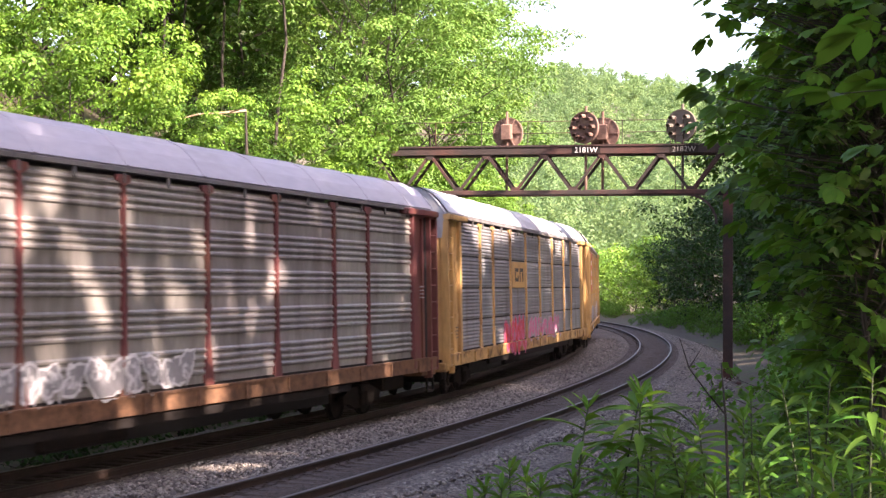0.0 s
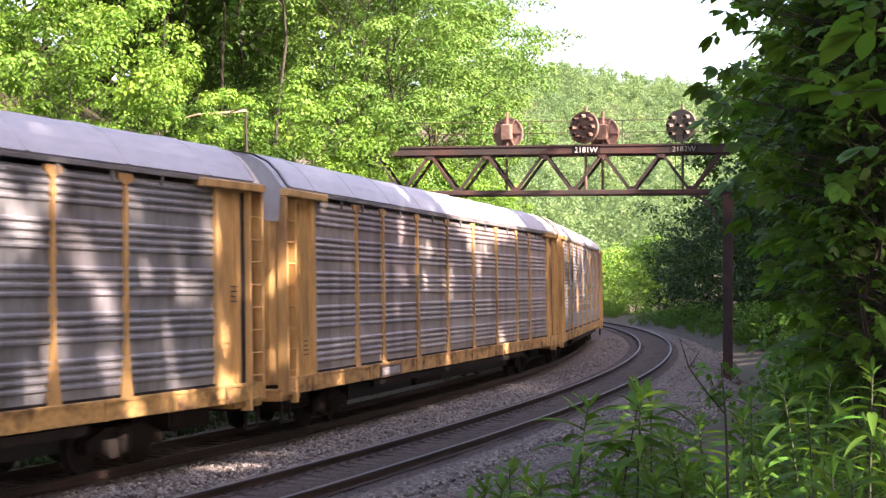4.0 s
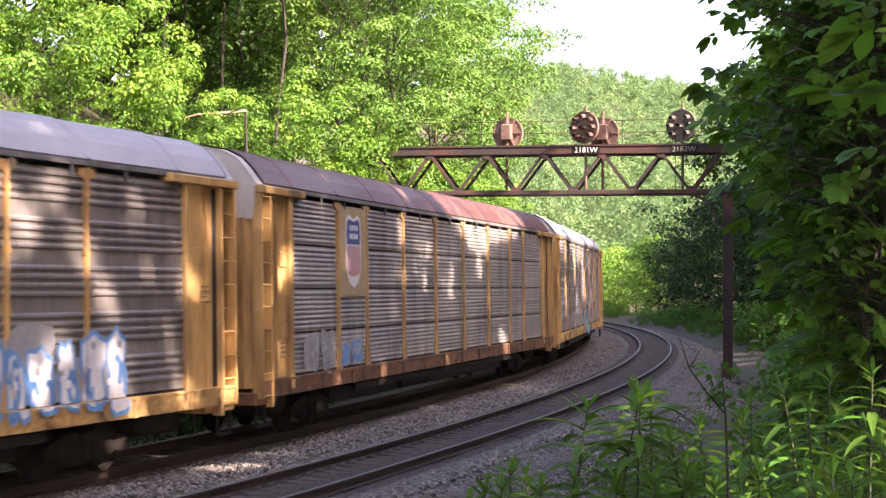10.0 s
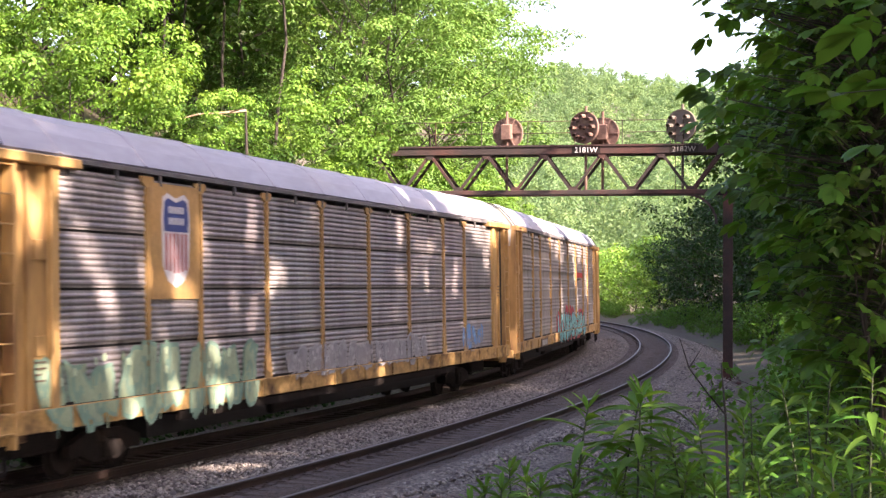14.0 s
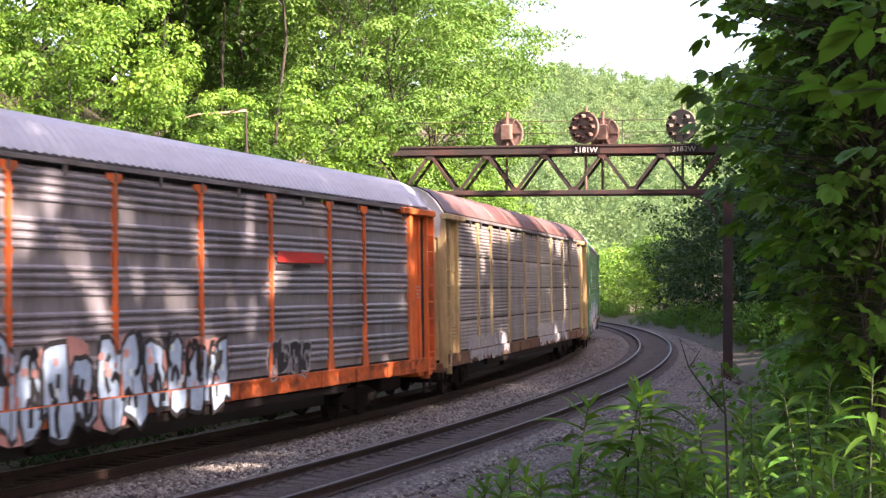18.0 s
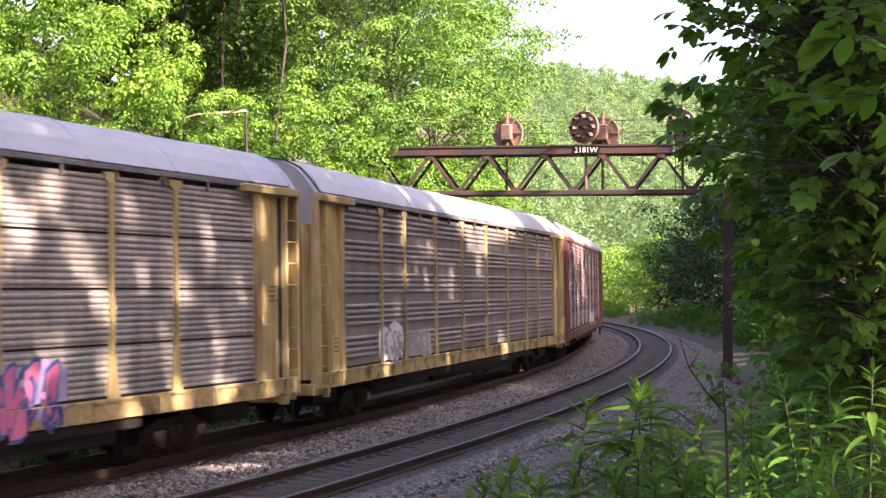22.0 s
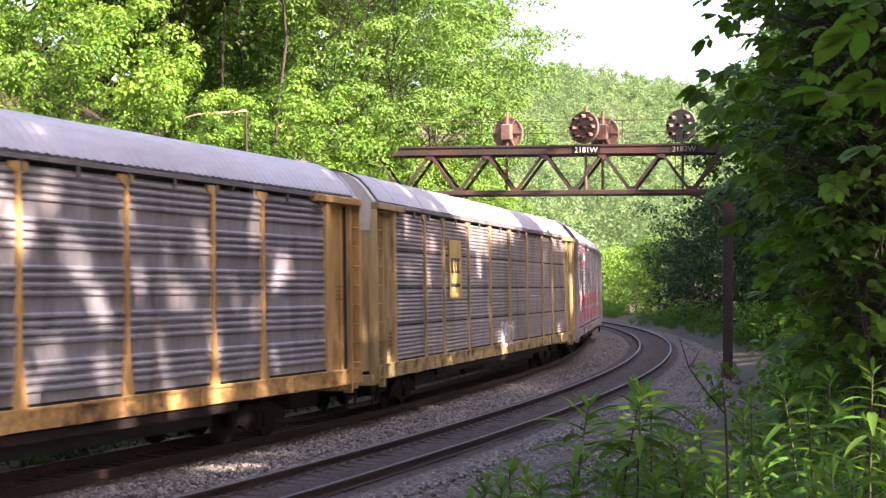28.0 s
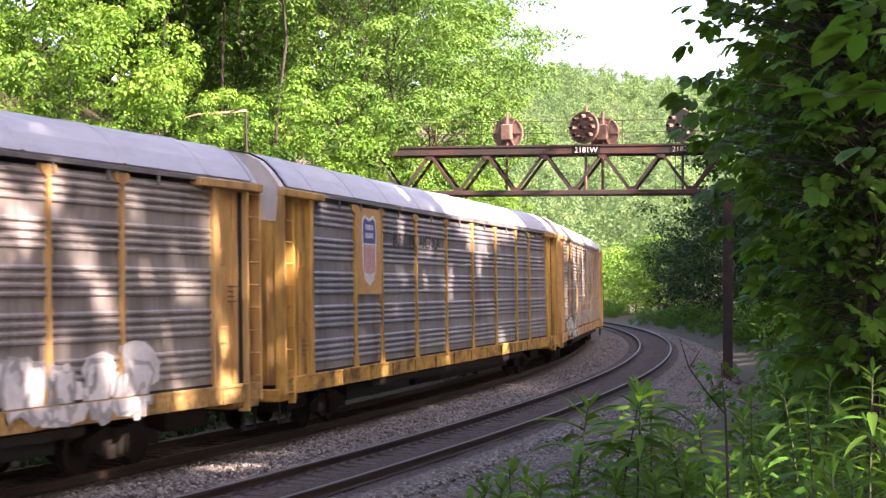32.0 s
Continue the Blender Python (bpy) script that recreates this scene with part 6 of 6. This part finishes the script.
def whorl_weed(seed, height, leaf, sets):
    """A tall weed: a bare stem, spreading long pointed leaves up its upper half and a tuft at its head."""
    rng = random.Random(seed)
    stem, blades = Form(), Form()
    bend = Vector((rng.uniform(-0.12, 0.12), rng.uniform(-0.12, 0.12), 0))
    at = lambda t: Vector((0, 0, height * t)) + bend * t * t * height
    ring = [(math.cos(k * 1.0472), math.sin(k * 1.0472)) for k in range(6)]
    rows = []
    for i in range(7):
        w = 0.010 * (1 - i / 11)
        rows.append((at(i / 6) if i else Vector((0, 0, -1.0)), Vector((w, 0, 0)), Vector((0, w, 0))))
    stem.sweep(ring, rows)
    count = sets * 7
    for j in range(count):
        u0 = (j / count) ** 1.4                      # 0 at the head
        t = 1 - 0.62 * u0
        a = j * 2.4 + rng.uniform(-0.3, 0.3)
        ln = leaf * rng.uniform(0.8, 1.2) * (0.6 + 0.75 * min(u0 * 5, 1) - 0.25 * u0)
        th = radians(66 - 56 * min(u0 * 4.5, 1) ** 0.7 + rng.uniform(-18, 18))
        droop = rng.uniform(0.10, 0.28) + 0.34 * min(u0 * 3, 1) * rng.uniform(0.5, 1.2)
        base = at(t)
        out = Vector((math.cos(a), math.sin(a), 0))
        tw = rng.uniform(-0.5, 0.5)
        sd = Vector((-math.sin(a) * math.cos(tw), math.cos(a) * math.cos(tw), math.sin(tw)))
        rows = []
        for i, w in enumerate((0.012, 0.07, 0.10, 0.092, 0.055, 0.0)):
            u = i / 5
            p = base + out * ln * u * math.cos(th) + Vector((0, 0, ln * (math.sin(th) * u - droop * u * u)))
            lift = Vector((0, 0, 0.03 * ln)) if i < 5 else Vector((0, 0, 0))
            rows.append((p + sd * w * ln + lift, p, p - sd * w * ln + lift))
        vs = [q for r in rows for q in r]
        blades.add(vs, [(3 * i + c, 3 * i + c + 1, 3 * i + c + 4, 3 * i + c + 3) for i in range(5) for c in (0, 1)])
    return stem.mesh("stem", M_STEM, smooth=True), blades.mesh("leaves", M_WEED, smooth=True)


def build_weeds():
    rng = random.Random(3)
    kinds = [whorl_weed(70 + i, 1.0, 0.185, 4) for i in range(5)]
    heads = [whorl_weed(270 + i, 1.0, 0.25, 4) for i in range(4)]
    leafy = [whorl_weed(170 + i, 1.0, 0.17, 7) for i in range(3)]
    low = [tree_kind(81 + i, 1.6, 2.2, 1100, 0.14, M_WEED, low=0.02, clumps=60) for i in range(3)]
    for i in range(110):
        s = -28 + 110 * rng.random() ** 0.8
        p, _ = on_line(s, -6.4 - 7.5 * rng.random())
        if p.x < 0.2 * p.y or p.y < 14:
            continue
        plant_tree(rng.choice(low), p.x, p.y, rng.uniform(0.6, 1.5), rng.uniform(0, 6.28), "low leafy green shrub on the bank", "shrubs of the bank", name="shrub")
    for i in range(34):
        p, _ = on_line(rng.uniform(58, 128), -6.2 - 2.6 * rng.random())
        plant_tree(rng.choice(low), p.x, p.y, rng.uniform(0.5, 1.2), rng.uniform(0, 6.28), "low leafy green shrub at the wood's edge", "shrubs of the bank", name="shrub")
    for i in range(22):
        p, _ = on_line(rng.uniform(44, 96), -4.9 - 1.5 * rng.random())
        plant_tree(rng.choice(low), p.x, p.y, rng.uniform(0.25, 0.6), rng.uniform(0, 6.28), "small leafy green shrub beside the ballast", "shrubs of the bank", name="shrub")
    # shrubs added behind the train to block skylight and darken the gap below it
    ditch = [tree_kind(85 + i, 1.3, 2.2, 700, 0.16, M_SHADE_LEAF, low=0.02, clumps=48) for i in range(2)]
    s = -36.0
    while s < 30:
        s += rng.uniform(1.2, 1.8)
        p, _ = on_line(s, rng.uniform(8.2, 9.4))
        plant_tree(rng.choice(ditch), p.x, p.y, rng.uniform(0.8, 1.2), rng.uniform(0, 6.28), "added low dark green shrub that darkens the view under cars", "shrubs of the ditch", name="shrub")
    # tall ones at the bank's edge: place, height of the head, sort
    spots = [(0.78, 9.5, 2.28, 0), (1.165, 9.5, 2.37, 1), (1.08, 9.75, 2.30, 2), (1.36, 10.3, 2.25, 3), (0.86, 9.0, 1.72, 1), (0.30, 9.0, 1.87, 2), (0.42, 9.2, 1.93, 3), (0.54, 9.1, 1.91, 4), (0.66, 9.3, 1.85, 0), (0.20, 9.3, 1.82, 1), (0.11, 9.1, 1.77, 2), (0.48, 8.9, 1.88, 1), (0.95, 9.2, 1.85, 3), (1.15, 9.1, 1.9, 4), (1.34, 9.2, 1.95, 2), (1.48, 9.4, 2.1, 0), (2.0, 8.5, 2.35, 1), (1.62, 9.6, 2.18, 3), (1.75, 9.2, 2.25, 4), (1.9, 9.7, 2.3, 0), (2.15, 9.5, 2.4, 2), (2.35, 9.8, 2.45, 3), (2.5, 9.3, 2.5, 1), (1.52, 8.4, 1.95, 2), (1.7, 8.3, 2.05, 4)]
    for x, y, top, sort in spots:
        k = top - ground_z(x, y)
        ob = thing("tall_weed", "tall green weed with long pointed leaves and a tufted head", "weed", Matrix.Translation((x, y, top - min(k, 1.1))) @ pose(0, 0, 0, 0, 0, rng.uniform(0, 360)) @ Matrix.Scale(min(k, 1.1), 4), "tall weeds")
        kind = heads[sort % 4] if y > 9.4 and 2.2 < top < 2.4 and x < 1.5 else kinds[sort] if top > 2.2 else leafy[sort % 3]
        put("stem", kind[0], ob)
        put("leaves", kind[1], ob)
    # a bare sapling with one dead side branch
    sap = thing("sapling", "thin dark bare sapling with a dead side branch", "sapling", Matrix.Translation((1.46, 8.0, ground_z(1.46, 8.0))))
    g = ground_z(1.46, 8.0)
    pts = [(0, 0, -0.1), (0.01, 0, 0.5 * (1.85 - g)), (-0.02, 0.02, 2.08 - g), (-0.03, 0.02, 2.36 - g), (-0.05, 0.03, 2.62 - g)]
    ring = [(math.cos(k * 1.0472), math.sin(k * 1.0472)) for k in range(6)]
    bare = Form().sweep(ring, [(Vector(q), Vector((w, 0, 0)), Vector((0, w, 0))) for q, w in zip(pts, (0.010, 0.009, 0.008, 0.006, 0.004))])
    put("stem", bare.mesh("stem", M_BARK, smooth=True), sap)
    pts = [(-0.03, 0.02, 2.36 - g), (-0.13, -0.05, 2.47 - g), (-0.23, -0.08, 2.60 - g), (-0.28, -0.10, 2.75 - g)]
    twig = Form().sweep(ring, [(Vector(q), Vector((w, 0, 0)), Vector((0, w, 0))) for q, w in zip(pts, (0.006, 0.005, 0.004, 0.002))])
    twig.bar((-0.23, -0.08, 2.60 - g), (-0.17, -0.1, 2.70 - g), 0.005, sides=5, taper=0.4)
    put("branch", twig.mesh("branch", M_BARK, smooth=True), sap)
    for i in range(16):
        y = rng.uniform(11.5, 19)
        x = y * rng.uniform(0.005, 0.15)
        k = rng.uniform(0.35, 0.7)
        ob = thing("tall_weed", "small green weed on the ballast's edge", "weed", Matrix.Translation((x, y, ground_z(x, y))) @ pose(0, 0, 0, 0, 0, rng.uniform(0, 360)) @ Matrix.Scale(k, 4), "tall weeds")
        put("stem", leafy[i % 3][0], ob)
        put("leaves", leafy[i % 3][1], ob)
    for i in range(210):
        y = rng.uniform(6.5, 24)
        x = y * rng.uniform(0.10, 0.33)
        if x / y < 0.15 and y < 16:
            continue
        g = ground_z(x, y)
        k = rng.uniform(0.7, 1.25)
        ob = thing("tall_weed", "green weed with long pointed leaves on the bank", "weed", Matrix.Translation((x, y, g)) @ pose(0, 0, 0, rng.uniform(-8, 8), rng.uniform(-8, 8), rng.uniform(0, 360)) @ Matrix.Scale(k, 4), "tall weeds")
        put("stem", kinds[i % 5][0], ob)
        put("leaves", kinds[i % 5][1], ob)


def build_dead_tree():
    """A bleached limb that hangs over the line in front of the leaves."""
    pale = material("bleached_wood", (0.24, 0.17, 0.11), 0.9, vary=0.25, scale=3, grain=20, bump=0.4, stretch=(1, 1, 0.3))
    ob = thing("dead_tree", "dead tree with a pale bleached limb among the leaves", "tree", Matrix.Translation((-6.3, 50.5, ground_z(-6.3, 50.5))))
    g = 8.25 - ground_z(-6.3, 50.5)
    trunk = Form().bar((0, 0, -0.4), (0.1, 0, g * 0.55), 0.2, sides=7, taper=0.75).bar((0.1, 0, g * 0.55), (0.0, -0.2, g + 0.3), 0.15, sides=7, taper=0.5)
    put("trunk", trunk.mesh("trunk", M_BARK), ob)
    pts = [(0.0, -0.2, g + 0.25), (-0.35, -1.3, g + 0.08), (-0.8, -1.5, g + 0.02), (-1.3, -1.6, g - 0.02), (-1.75, -1.7, g - 0.16)]
    limb = Form()
    for k, (a, b) in enumerate(zip(pts, pts[1:])):
        limb.bar(a, b, 0.10 - 0.015 * k, sides=6, taper=0.85)
    limb.bar(pts[1], (0.15, -1.7, g + 0.16), 0.06, sides=5, taper=0.5)
    limb.bar(pts[2], (-0.25, -1.9, g - 0.12), 0.05, sides=5, taper=0.4)
    put("limb", limb.mesh("limb", pale), ob, label="pale bleached limb")


build_bridge()
build_dead_tree()
build_woods()
NEAR_TREES = build_near_trees()
build_weeds()


def sway_trees():
    """The young trees lean in gusts of wind."""
    gust = [(0, 0.6), (1.5, 0.2), (3, 0.3), (6, 0.2), (9, 0.3), (11, 0.4), (13, 0.1), (16, 0.6), (18, 1.4), (19, 1.5), (20, 1.7), (21, 2.8), (22, 4.4), (23, 5.6), (24, 6.2), (25, 5.2), (26.5, 2.8), (28, 0.3), (29, 0.5), (30, 1.2), (31, 1.0), (32, 2.8)]
    for k, ob in enumerate(NEAR_TREES):
        base = ob.matrix_basis.copy()
        at = Matrix.Translation(base.translation)
        flat = base.to_3x3().normalized().to_4x4()
        rows = []
        for i in range(129):
            t = i * 0.25
            lean = float(np.interp(t, [a for a, _ in gust], [b for _, b in gust])) * (1.0, 0.85, 0.9, 0.5, 0.35)[k] + 0.35 * math.sin(t * 4.1 + k * 1.7) + 0.2 * math.sin(t * 7.3 + k)
            rows.append((t, at @ Matrix.Rotation(radians(-lean), 4, "Y") @ Matrix.Rotation(radians(0.3 * math.sin(t * 3.3 + k)), 4, "X") @ flat))
        walk(ob, rows)


def motions():
    run_train()
    sway_trees()


motions()
